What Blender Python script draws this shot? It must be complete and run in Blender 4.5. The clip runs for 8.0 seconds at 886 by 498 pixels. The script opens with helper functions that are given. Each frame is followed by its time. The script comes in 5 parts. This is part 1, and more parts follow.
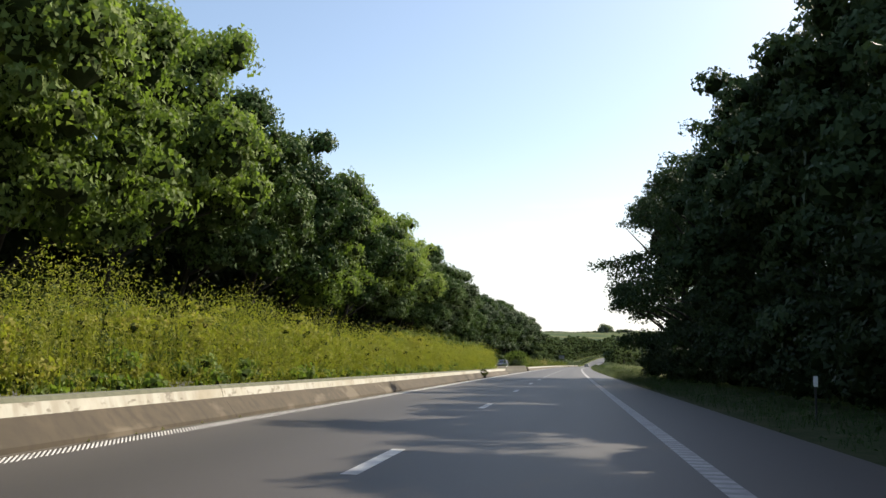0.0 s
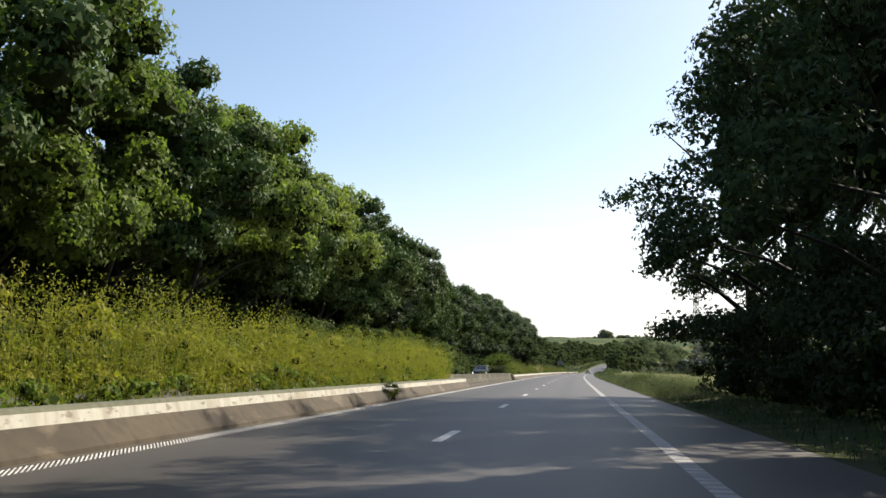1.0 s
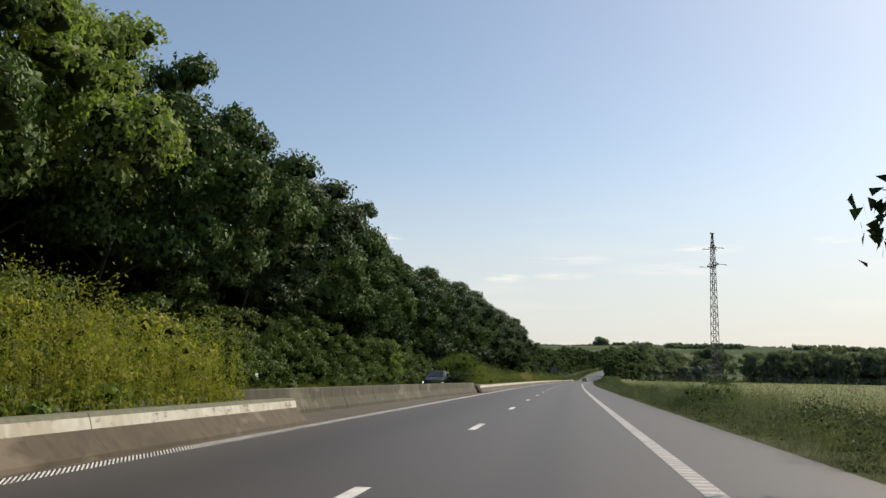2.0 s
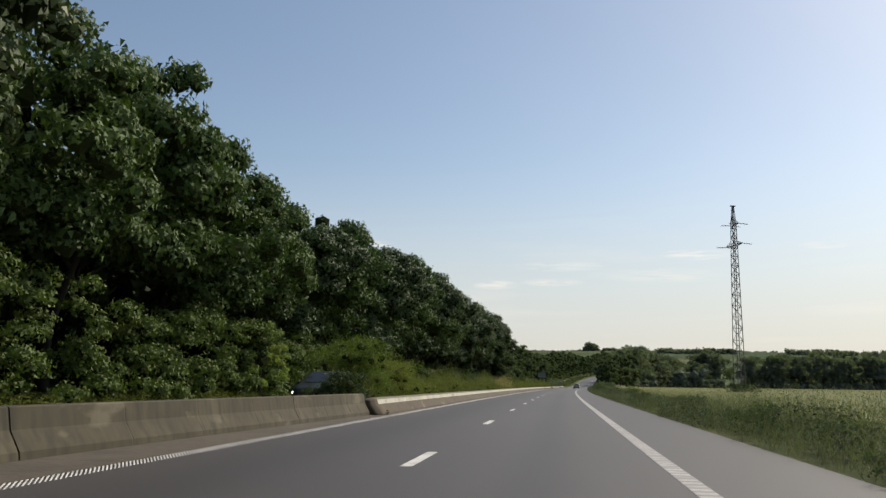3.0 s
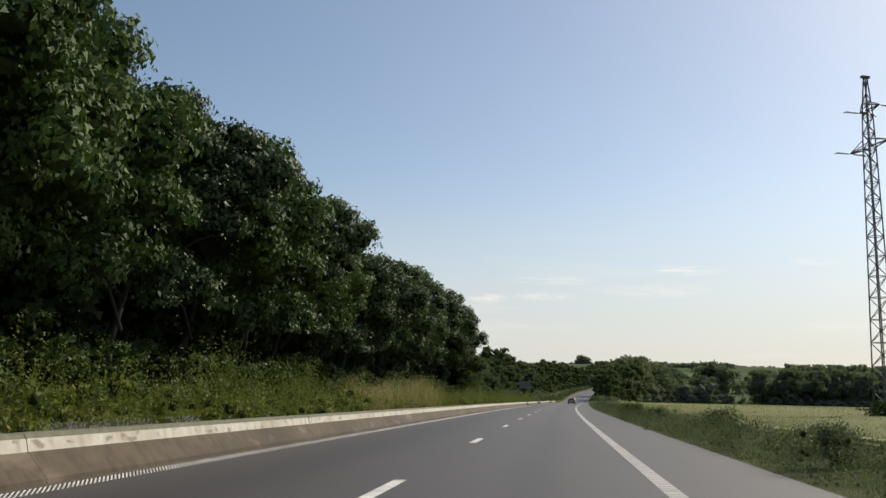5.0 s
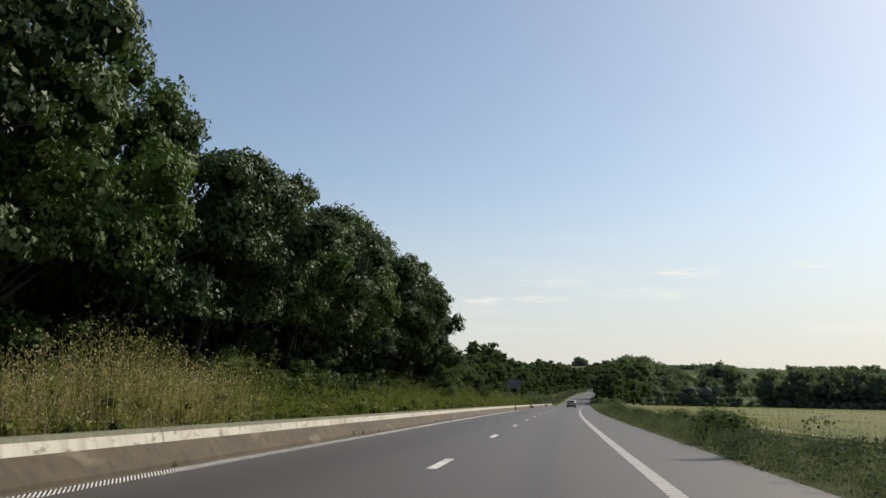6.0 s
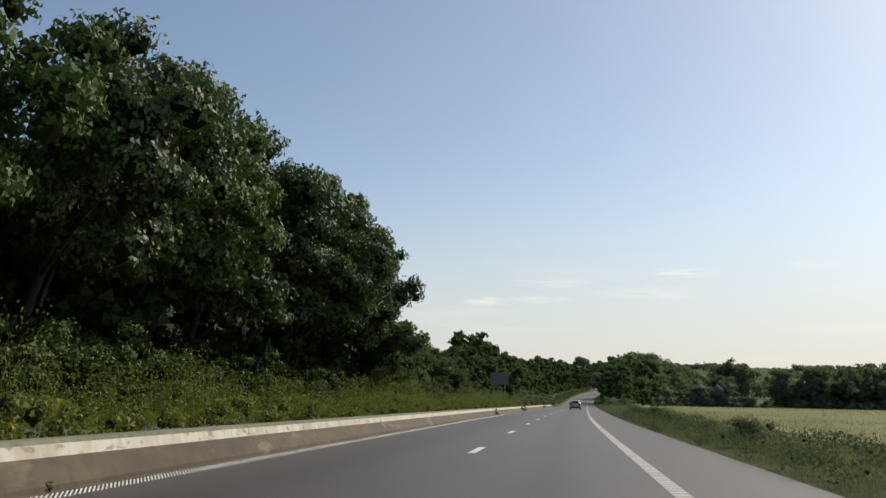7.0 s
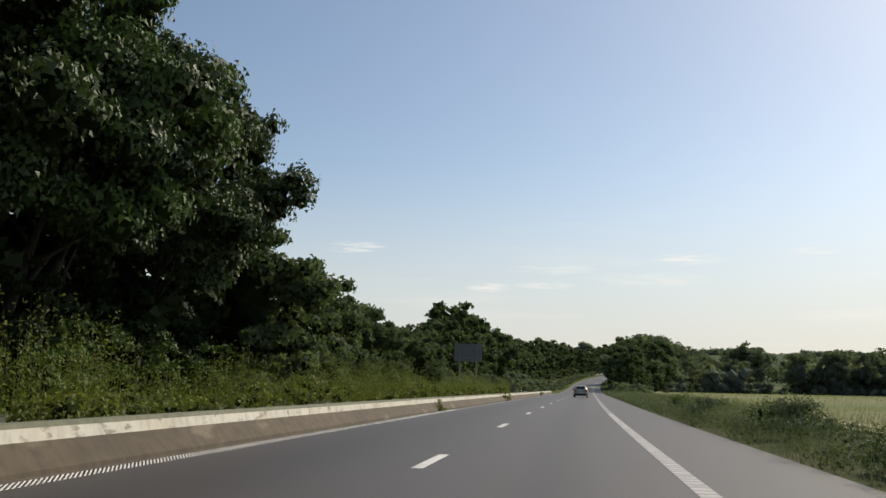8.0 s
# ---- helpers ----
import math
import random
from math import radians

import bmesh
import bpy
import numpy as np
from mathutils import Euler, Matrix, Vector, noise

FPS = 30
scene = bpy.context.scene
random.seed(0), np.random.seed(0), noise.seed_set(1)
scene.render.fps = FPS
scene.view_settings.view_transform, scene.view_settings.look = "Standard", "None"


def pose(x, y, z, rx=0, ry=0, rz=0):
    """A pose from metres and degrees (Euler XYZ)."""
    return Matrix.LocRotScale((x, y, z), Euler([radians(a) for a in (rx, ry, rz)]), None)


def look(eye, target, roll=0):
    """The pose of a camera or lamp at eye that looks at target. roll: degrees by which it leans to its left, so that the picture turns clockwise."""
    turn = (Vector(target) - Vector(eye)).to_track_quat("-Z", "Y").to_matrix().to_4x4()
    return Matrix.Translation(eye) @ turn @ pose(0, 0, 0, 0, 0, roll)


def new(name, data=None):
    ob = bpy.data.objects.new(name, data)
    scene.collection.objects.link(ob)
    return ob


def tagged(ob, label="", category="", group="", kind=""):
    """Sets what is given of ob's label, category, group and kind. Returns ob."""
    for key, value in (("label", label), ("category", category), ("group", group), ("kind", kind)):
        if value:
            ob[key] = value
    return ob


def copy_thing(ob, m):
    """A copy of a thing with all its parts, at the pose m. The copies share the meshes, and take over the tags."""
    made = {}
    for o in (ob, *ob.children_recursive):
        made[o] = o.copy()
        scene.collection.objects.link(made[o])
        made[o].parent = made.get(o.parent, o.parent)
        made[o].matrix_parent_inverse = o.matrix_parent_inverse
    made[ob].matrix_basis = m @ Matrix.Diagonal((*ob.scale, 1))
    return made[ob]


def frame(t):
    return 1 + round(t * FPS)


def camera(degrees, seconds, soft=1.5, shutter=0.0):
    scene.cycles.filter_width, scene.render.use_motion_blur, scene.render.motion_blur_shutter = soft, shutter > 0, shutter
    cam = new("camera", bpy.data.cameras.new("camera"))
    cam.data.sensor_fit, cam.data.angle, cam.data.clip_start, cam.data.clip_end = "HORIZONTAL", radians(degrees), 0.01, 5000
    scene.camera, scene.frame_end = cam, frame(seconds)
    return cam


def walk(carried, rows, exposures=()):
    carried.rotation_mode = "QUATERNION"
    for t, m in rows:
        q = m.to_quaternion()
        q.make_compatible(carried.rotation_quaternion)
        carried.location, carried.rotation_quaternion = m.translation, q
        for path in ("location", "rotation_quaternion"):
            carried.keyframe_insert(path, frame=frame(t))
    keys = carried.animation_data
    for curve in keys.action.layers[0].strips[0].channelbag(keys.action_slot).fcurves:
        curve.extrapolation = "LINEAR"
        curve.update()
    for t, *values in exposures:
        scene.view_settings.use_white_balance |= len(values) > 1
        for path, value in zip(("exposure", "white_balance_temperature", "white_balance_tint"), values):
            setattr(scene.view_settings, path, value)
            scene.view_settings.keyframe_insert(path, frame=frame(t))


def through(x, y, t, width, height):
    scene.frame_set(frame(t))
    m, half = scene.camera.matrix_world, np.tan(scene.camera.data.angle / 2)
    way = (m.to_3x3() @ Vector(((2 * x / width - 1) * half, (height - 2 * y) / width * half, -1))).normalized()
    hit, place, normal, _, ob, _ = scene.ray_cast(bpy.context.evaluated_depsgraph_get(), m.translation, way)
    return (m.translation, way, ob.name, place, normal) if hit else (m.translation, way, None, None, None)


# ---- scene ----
# The car drives along a gently curving motorway; y is ahead, x to the right.
cam = camera(54.9, 8.0, soft=1.5)
ROWS = [
    (0.0, 0.016, 0.000, 1.118, 7.504, -1.244, 8.296),
    (0.5, 0.014, 16.066, 1.154, 7.634, -1.296, 8.209),
    (1.0, 0.052, 32.147, 1.176, 7.916, -1.251, 8.264),
    (2.5, 0.212, 80.488, 1.152, 8.717, -0.904, 7.600),
    (3.0, 0.300, 96.634, 1.130, 8.932, -0.800, 7.250),
    (3.5, 0.432, 112.795, 1.139, 9.062, -1.269, 6.971),
    (4.0, 0.594, 128.972, 1.154, 9.443, -1.580, 6.709),
    (4.5, 0.775, 145.165, 1.157, 9.662, -1.426, 6.754),
    (6.0, 1.469, 193.838, 1.160, 9.973, -1.306, 6.429),
    (6.5, 1.750, 210.094, 1.182, 10.015, -1.351, 6.450),
    (7.0, 2.160, 226.362, 1.176, 10.010, -1.205, 6.491),
    (7.5, 2.626, 242.646, 1.150, 9.692, -1.202, 6.651),
    (8.0, 3.138, 258.944, 1.141, 9.080, -1.275, 6.726),
]
walk(cam, [(t, pose(x, y, z, 90 + p, r, w)) for t, x, y, z, p, r, w in ROWS],
     [(0.0, 0.86, 7250, 9), (1.2, 0.8, 7250, 9), (2.2, 0.15, 7250, 9), (3.0, 0.11, 7250, 9), (6.0, 0.13, 7250, 9), (8.0, 0.13, 7250, 9)])

# ---- daylight ----
WISPS = ((0.166, 0.150, 0.045, 0.007, 0.6), (0.148, 0.151, 0.022, 0.005, 0.6), (0.305, 0.1605, 0.03, 0.005, 0.5), (-0.066, 0.115, 0.03, 0.006, 0.6), (0.0, 0.118, 0.04, 0.005, 0.45),
         (-0.228, 0.163, 0.04, 0.008, 0.8), (0.01, 0.137, 0.06, 0.007, 0.35), (0.13, 0.126, 0.07, 0.010, 0.3))   # sideways and upward slope, reach both ways, density
SUN_AZ, SUN_EL = radians(44.5), radians(40.5)          # azimuth clockwise from straight ahead
SUN_DIR = Vector((math.sin(SUN_AZ) * math.cos(SUN_EL), math.cos(SUN_AZ) * math.cos(SUN_EL), math.sin(SUN_EL)))
world = bpy.data.worlds.new("world")
scene.world = world
world.use_nodes = True
wn, wl = world.node_tree.nodes, world.node_tree.links
background = wn["Background"]
sky = wn.new("ShaderNodeTexSky")
sky.sky_type = "NISHITA"
sky.sun_disc = False
sky.sun_elevation, sky.sun_rotation = SUN_EL, SUN_AZ
sky.altitude, sky.air_density, sky.dust_density, sky.ozone_density = 100, 1.0, 1.15, 2.1
wtc = wn.new("ShaderNodeTexCoord")
wmap = wn.new("ShaderNodeMapping")
wmap.inputs["Scale"].default_value = (4.2, 4.2, 40)
wl.new(wtc.outputs["Generated"], wmap.inputs["Vector"])
wnoise = wn.new("ShaderNodeTexNoise")
wnoise.inputs["Scale"].default_value = 1.4
wnoise.inputs["Detail"].default_value = 7
wl.new(wmap.outputs["Vector"], wnoise.inputs["Vector"])
wramp = wn.new("ShaderNodeValToRGB")
wramp.color_ramp.elements[0].position, wramp.color_ramp.elements[1].position = 0.54, 0.72
wl.new(wnoise.outputs["Fac"], wramp.inputs["Fac"])
wsep = wn.new("ShaderNodeSeparateXYZ")
wl.new(wtc.outputs["Generated"], wsep.inputs["Vector"])
wband = wn.new("ShaderNodeMapRange")
wband.inputs["From Min"].default_value, wband.inputs["From Max"].default_value = 0.22, 0.06
wl.new(wsep.outputs["Z"], wband.inputs["Value"])
wmul = wn.new("ShaderNodeMath")
wmul.operation = "MULTIPLY"
wl.new(wramp.outputs["Color"], wmul.inputs[0])
wl.new(wband.outputs["Result"], wmul.inputs[1])
wmul2 = wn.new("ShaderNodeMath")
wmul2.operation = "MULTIPLY"
wmul2.inputs[1].default_value = 0.22
wl.new(wmul.outputs[0], wmul2.inputs[0])


def wmath(op, a, b):
    """One step of arithmetic in the sky's nodes."""
    n = wn.new("ShaderNodeMath")
    n.operation = op
    for k, v in enumerate((a, b)):
        if isinstance(v, (int, float)):
            n.inputs[k].default_value = v
        else:
            wl.new(v, n.inputs[k])
    return n.outputs[0]


wu, wv = wmath("DIVIDE", wsep.outputs["X"], wsep.outputs["Y"]), wmath("DIVIDE", wsep.outputs["Z"], wsep.outputs["Y"])
wisps = 0.0
for u0, v0, wide, high, strong in WISPS:
    du, dv = wmath("DIVIDE", wmath("SUBTRACT", wu, u0), wide), wmath("DIVIDE", wmath("SUBTRACT", wv, v0), high)
    d = wmath("ADD", wmath("MULTIPLY", du, du), wmath("MULTIPLY", dv, dv))
    wisps = wmath("MAXIMUM", wisps, wmath("MULTIPLY", wmath("MAXIMUM", wmath("SUBTRACT", 1.0, d), 0.0), strong))
wfine = wn.new("ShaderNodeTexNoise")
wfine.inputs["Scale"].default_value, wfine.inputs["Detail"].default_value = 9.0, 6
wl.new(wmap.outputs["Vector"], wfine.inputs["Vector"])
wedge = wn.new("ShaderNodeMapRange")
wedge.inputs["From Min"].default_value, wedge.inputs["From Max"].default_value = 0.36, 0.62
wl.new(wfine.outputs["Fac"], wedge.inputs["Value"])
wcloud = wmath("MINIMUM", wmath("ADD", wmul2.outputs[0], wmath("MULTIPLY", wisps, wedge.outputs["Result"])), 0.9)
wmix = wn.new("ShaderNodeMixRGB")
wmix.inputs["Color2"].default_value = (7.5, 7.5, 7.4, 1)
wl.new(wcloud, wmix.inputs["Fac"])
whaze = wn.new("ShaderNodeMapRange")
whaze.interpolation_type = "SMOOTHSTEP"
whaze.inputs["From Min"].default_value, whaze.inputs["From Max"].default_value = 0.27, 0.02
whaze.inputs["To Max"].default_value = 0.76
wl.new(wsep.outputs["Z"], whaze.inputs["Value"])
wveil = wn.new("ShaderNodeMixRGB")
wveil.inputs["Color2"].default_value = (4.95, 5.15, 5.65, 1)
wl.new(whaze.outputs["Result"], wveil.inputs["Fac"])
wl.new(sky.outputs["Color"], wveil.inputs["Color1"])
wl.new(wveil.outputs["Color"], wmix.inputs["Color1"])
wl.new(wmix.outputs["Color"], background.inputs["Color"])
background.inputs["Strength"].default_value = 0.118
sun = new("sun", bpy.data.lights.new("sun", "SUN"))
sun.data.energy, sun.data.angle, sun.data.color = 4.6, radians(0.6), (1.0, 0.95, 0.86)
sun.matrix_world = look(SUN_DIR * 100, (0, 0, 0))
# ---- materials ----
def material(name, rough=0.8, metal=0.0):
    m = bpy.data.materials.new(name)
    m.use_nodes = True
    b = m.node_tree.nodes["Principled BSDF"]
    b.inputs["Roughness"].default_value, b.inputs["Metallic"].default_value = rough, metal
    return m, m.node_tree.nodes, m.node_tree.links, b


def ramp(nodes, stops):
    r = nodes.new("ShaderNodeValToRGB")
    while len(r.color_ramp.elements) < len(stops):
        r.color_ramp.elements.new(0.5)
    for e, (p, c) in zip(r.color_ramp.elements, stops):
        e.position, e.color = p, (*c, 1)
    return r


def noise_node(nodes, links, scale, detail=4, stretch=(1, 1, 1), coords="Object"):
    tc, mp, n = nodes.new("ShaderNodeTexCoord"), nodes.new("ShaderNodeMapping"), nodes.new("ShaderNodeTexNoise")
    mp.inputs["Scale"].default_value = stretch
    n.inputs["Scale"].default_value, n.inputs["Detail"].default_value = scale, detail
    links.new(tc.outputs[coords], mp.inputs["Vector"])
    links.new(mp.outputs["Vector"], n.inputs["Vector"])
    return n


def mix(nodes, links, fac, a, b, mode="MIX"):
    m = nodes.new("ShaderNodeMixRGB")
    m.blend_type = mode
    for socket, v in ((m.inputs["Fac"], fac), (m.inputs["Color1"], a), (m.inputs["Color2"], b)):
        if isinstance(v, (int, float)):
            socket.default_value = v
        elif isinstance(v, tuple):
            socket.default_value = (*v, 1)
        else:
            links.new(v, socket)
    return m.outputs["Color"]


def bump(nodes, links, bsdf, height, strength, distance=0.02):
    b = nodes.new("ShaderNodeBump")
    b.inputs["Strength"].default_value, b.inputs["Distance"].default_value = strength, distance
    links.new(height, b.inputs["Height"])
    links.new(b.outputs["Normal"], bsdf.inputs["Normal"])


def speckled(name, low, high, scale, rough=0.85, big=0.35, stain=None, relief=0.4, stretch=(1, 1, 1), metal=0.0, gloss=0.5, drips=None, scuffs=None, scuff_scale=1.1):
    """Two scales of variation between two colours, with optional stains of a third, drip streaks, scuffs and relief."""
    m, n, l, b = material(name, rough, metal)
    b.inputs["Specular IOR Level"].default_value = gloss
    fine = noise_node(n, l, scale, 6, stretch)
    broad = noise_node(n, l, scale * 0.06, 4, stretch)
    r = ramp(n, [(0.3, low), (0.7, high)])
    both = n.new("ShaderNodeMath")
    both.operation = "MULTIPLY_ADD"
    both.inputs[1].default_value = big
    l.new(broad.outputs["Fac"], both.inputs[0])
    half = n.new("ShaderNodeMath")
    half.operation = "MULTIPLY"
    half.inputs[1].default_value = 1 - big
    l.new(fine.outputs["Fac"], half.inputs[0])
    l.new(half.outputs[0], both.inputs[2])
    l.new(both.outputs[0], r.inputs["Fac"])
    col = r.outputs["Color"]
    if stain:
        st = noise_node(n, l, scale * 0.15, 6, stretch)
        sr = ramp(n, [(0.48, (0, 0, 0)), (0.72, (1, 1, 1))])
        l.new(st.outputs["Fac"], sr.inputs["Fac"])
        col = mix(n, l, sr.outputs["Color"], col, stain)
    if drips:
        dn = noise_node(n, l, 5, 5, (1, 1, 0.1))
        dr = ramp(n, [(0.47, (0, 0, 0)), (0.68, (0.75, 0.75, 0.75))])
        l.new(dn.outputs["Fac"], dr.inputs["Fac"])
        col = mix(n, l, dr.outputs["Color"], col, drips)
    if scuffs:
        sn = noise_node(n, l, scuff_scale, 6, (1, 0.55, 1.5))
        su = ramp(n, [(0.585, (0, 0, 0)), (0.66, (0.7, 0.7, 0.7))])
        l.new(sn.outputs["Fac"], su.inputs["Fac"])
        col = mix(n, l, su.outputs["Color"], col, scuffs)
    l.new(col, b.inputs["Base Color"])
    bump(n, l, b, fine.outputs["Fac"], relief)
    return m


def foliage(name, stops, spread=0.6, through=0.16, rough=0.68, gloss=0.2):
    """Leaves: each leaf a little different, each plant too, with some light coming through."""
    m, n, l, b = material(name, rough)
    geo, info = n.new("ShaderNodeNewGeometry"), n.new("ShaderNodeObjectInfo")
    add = n.new("ShaderNodeMath")
    add.operation = "MULTIPLY_ADD"
    add.inputs[1].default_value = 1 - spread
    l.new(geo.outputs["Random Per Island"], add.inputs[0])
    part_of = n.new("ShaderNodeMath")
    part_of.operation = "MULTIPLY"
    part_of.inputs[1].default_value = spread
    patch = noise_node(n, l, 0.35, 3)
    both = n.new("ShaderNodeMath")
    both.operation = "ADD"
    l.new(patch.outputs["Fac"], both.inputs[0])
    l.new(info.outputs["Random"], both.inputs[1])
    half = n.new("ShaderNodeMath")
    half.operation = "MULTIPLY"
    half.inputs[1].default_value = 0.55
    l.new(both.outputs[0], half.inputs[0])
    l.new(half.outputs[0], part_of.inputs[0])
    l.new(part_of.outputs[0], add.inputs[2])
    r = ramp(n, stops)
    l.new(add.outputs[0], r.inputs["Fac"])
    l.new(r.outputs["Color"], b.inputs["Base Color"])
    b.inputs["Specular IOR Level"].default_value = gloss
    tr = n.new("ShaderNodeBsdfTranslucent")
    l.new(mix(n, l, 1.0, r.outputs["Color"], (1.0, 1.15, 0.5), "MULTIPLY"), tr.inputs["Color"])
    ms = n.new("ShaderNodeMixShader")
    ms.inputs["Fac"].default_value = through
    l.new(b.outputs["BSDF"], ms.inputs[1])
    l.new(tr.outputs["BSDF"], ms.inputs[2])
    l.new(ms.outputs["Shader"], n["Material Output"].inputs["Surface"])
    return m


# Near-black filler lumps: the shade inside crowns, put into their colour.
FOLIAGE_SHADE = speckled("foliage_shade_lumps", (0.007, 0.012, 0.004), (0.018, 0.028, 0.009), 3.5, 0.9, 0.3, None, 0.9, gloss=0.05)
LEAF = foliage("broadleaf_leaves", [(0.0, (0.029, 0.053, 0.018)), (0.5, (0.064, 0.106, 0.033)), (1.0, (0.125, 0.17, 0.064))])
LEAF_YOUNG = foliage("light_green_leaves", [(0.0, (0.068, 0.108, 0.03)), (0.55, (0.172, 0.23, 0.066)), (1.0, (0.29, 0.325, 0.128))], 0.6, 0.44)
LEAF_DARK = foliage("dark_leaves", [(0.0, (0.022, 0.042, 0.018)), (0.6, (0.054, 0.088, 0.036)), (1.0, (0.115, 0.15, 0.068))], gloss=0.3, rough=0.6)
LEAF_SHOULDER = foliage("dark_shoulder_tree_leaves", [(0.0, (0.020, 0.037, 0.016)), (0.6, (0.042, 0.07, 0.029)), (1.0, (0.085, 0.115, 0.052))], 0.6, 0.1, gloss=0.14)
LEAF_BANK = foliage("dull_leaves_of_bank_trees", [(0.0, (0.045, 0.065, 0.035)), (0.6, (0.085, 0.112, 0.062)), (1.0, (0.13, 0.155, 0.09))], 0.6, 0.34, gloss=0.04)
# Leaf colour taken nearly to black to paint the shade of hollows.
SHADE_PAINTED_LEAF = foliage("shade_painted_leaves", [(0.0, (0.012, 0.022, 0.009)), (0.6, (0.026, 0.042, 0.016)), (1.0, (0.045, 0.065, 0.026))])
# Brightened copy of the ivy colours; sunlight on the bank is painted in.
IVY_SUNLIT = foliage("ivy_leaves_sunlit_copy", [(0.0, (0.028, 0.055, 0.016)), (0.6, (0.085, 0.125, 0.034)), (1.0, (0.16, 0.19, 0.075))], 0.55, 0.22)
BUSH_LEAF = foliage("fresh_bush_leaves", [(0.0, (0.055, 0.085, 0.02)), (0.6, (0.125, 0.17, 0.038)), (1.0, (0.2, 0.24, 0.07))], 0.55, 0.34)
IVY = foliage("ivy_leaves", [(0.0, (0.018, 0.042, 0.012)), (0.7, (0.05, 0.085, 0.022)), (1.0, (0.11, 0.14, 0.05))])
# Far foliage greyed and lightened: distance haze painted into both colours.
LEAF_FAR_HAZED = foliage("far_wood_leaves_hazed", [(0.0, (0.084, 0.100, 0.084)), (0.6, (0.124, 0.143, 0.120)), (1.0, (0.16, 0.178, 0.148))], 0.6, 0.5, gloss=0.02)
FAR_INNER_HAZED = speckled("hazed_inner_lumps_of_far_trees", (0.08, 0.096, 0.075), (0.115, 0.132, 0.104), 0.6, 0.95, 0.4, None, 0.5, gloss=0.05)
# Dark green filler lumps, softer painted shade for bushes, weeds and lighter trees.
FOLIAGE_SHADE_SOFT = speckled("soft_foliage_shade_lumps", (0.018, 0.026, 0.009), (0.04, 0.052, 0.018), 5, 0.95, 0.4, None, 0.5, gloss=0.05)
LEAF_DEEP = foliage("deep_green_leaves", [(0.0, (0.022, 0.037, 0.016)), (0.6, (0.053, 0.08, 0.034)), (1.0, (0.115, 0.147, 0.07))], gloss=0.3, rough=0.6)
WEED = foliage("yellow_green_weeds", [(0.0, (0.125, 0.148, 0.034)), (0.45, (0.25, 0.258, 0.05)), (0.8, (0.325, 0.295, 0.07)), (1.0, (0.35, 0.245, 0.105))], 0.5, 0.45)
WEED_GREEN = foliage("green_weeds", [(0.0, (0.042, 0.055, 0.014)), (0.5, (0.128, 0.148, 0.036)), (0.82, (0.21, 0.2, 0.052)), (1.0, (0.285, 0.24, 0.09))], 0.6, 0.34)
DRY_GRASS = foliage("dry_grass", [(0.0, (0.2, 0.165, 0.09)), (0.6, (0.39, 0.31, 0.185)), (1.0, (0.5, 0.42, 0.28))], 0.3, 0.3)
VERGE_GRASS = foliage("verge_grass", [(0.0, (0.055, 0.068, 0.048)), (0.45, (0.124, 0.148, 0.094)), (0.75, (0.2, 0.214, 0.14)), (1.0, (0.31, 0.296, 0.22))], 0.5, 0.24, gloss=0.05)
VERGE_WEED = foliage("dull_verge_weeds", [(0.0, (0.055, 0.07, 0.048)), (0.55, (0.11, 0.13, 0.088)), (1.0, (0.175, 0.19, 0.132))], 0.6, 0.22, gloss=0.05)
FIELD_GRASS = foliage("field_grass", [(0.0, (0.17, 0.185, 0.1)), (0.6, (0.22, 0.22, 0.125)), (1.0, (0.28, 0.26, 0.155))], 0.55, 0.45, gloss=0.03)
BARK = speckled("bark", (0.014, 0.012, 0.010), (0.036, 0.031, 0.025), 9, 0.9, 0.4, None, 0.8, (1, 1, 0.25))


def ground_material():
    m, n, l, b = material("grassy_ground", 0.95)
    b.inputs["Specular IOR Level"].default_value = 0.02
    fine, mid, broad = noise_node(n, l, 2.5, 6), noise_node(n, l, 0.05, 5), noise_node(n, l, 0.006, 3, (1, 2.2, 1))
    r = ramp(n, [(0.3, (0.045, 0.06, 0.018)), (0.55, (0.09, 0.11, 0.03)), (0.75, (0.16, 0.15, 0.06))])
    l.new(mid.outputs["Fac"], r.inputs["Fac"])
    r2 = ramp(n, [(0.40, (0.06, 0.085, 0.045)), (0.5, (0.085, 0.115, 0.05)), (0.56, (0.125, 0.125, 0.065)), (0.62, (0.07, 0.095, 0.045))])
    r2.color_ramp.interpolation = "CONSTANT"
    l.new(broad.outputs["Fac"], r2.inputs["Fac"])
    tc, sep, far = n.new("ShaderNodeTexCoord"), n.new("ShaderNodeSeparateXYZ"), n.new("ShaderNodeMapRange")
    l.new(tc.outputs["Object"], sep.inputs["Vector"])
    l.new(sep.outputs["Y"], far.inputs["Value"])
    far.inputs["From Min"].default_value, far.inputs["From Max"].default_value = 700, 900
    col = mix(n, l, far.outputs["Result"], r.outputs["Color"], r2.outputs["Color"])
    rr = ramp(n, [(0.3, (0.6, 0.6, 0.6)), (0.7, (1.15, 1.15, 1.15))])
    l.new(fine.outputs["Fac"], rr.inputs["Fac"])
    l.new(mix(n, l, 1.0, col, rr.outputs["Color"], "MULTIPLY"), b.inputs["Base Color"])
    bump(n, l, b, fine.outputs["Fac"], 0.6, 0.1)
    return m


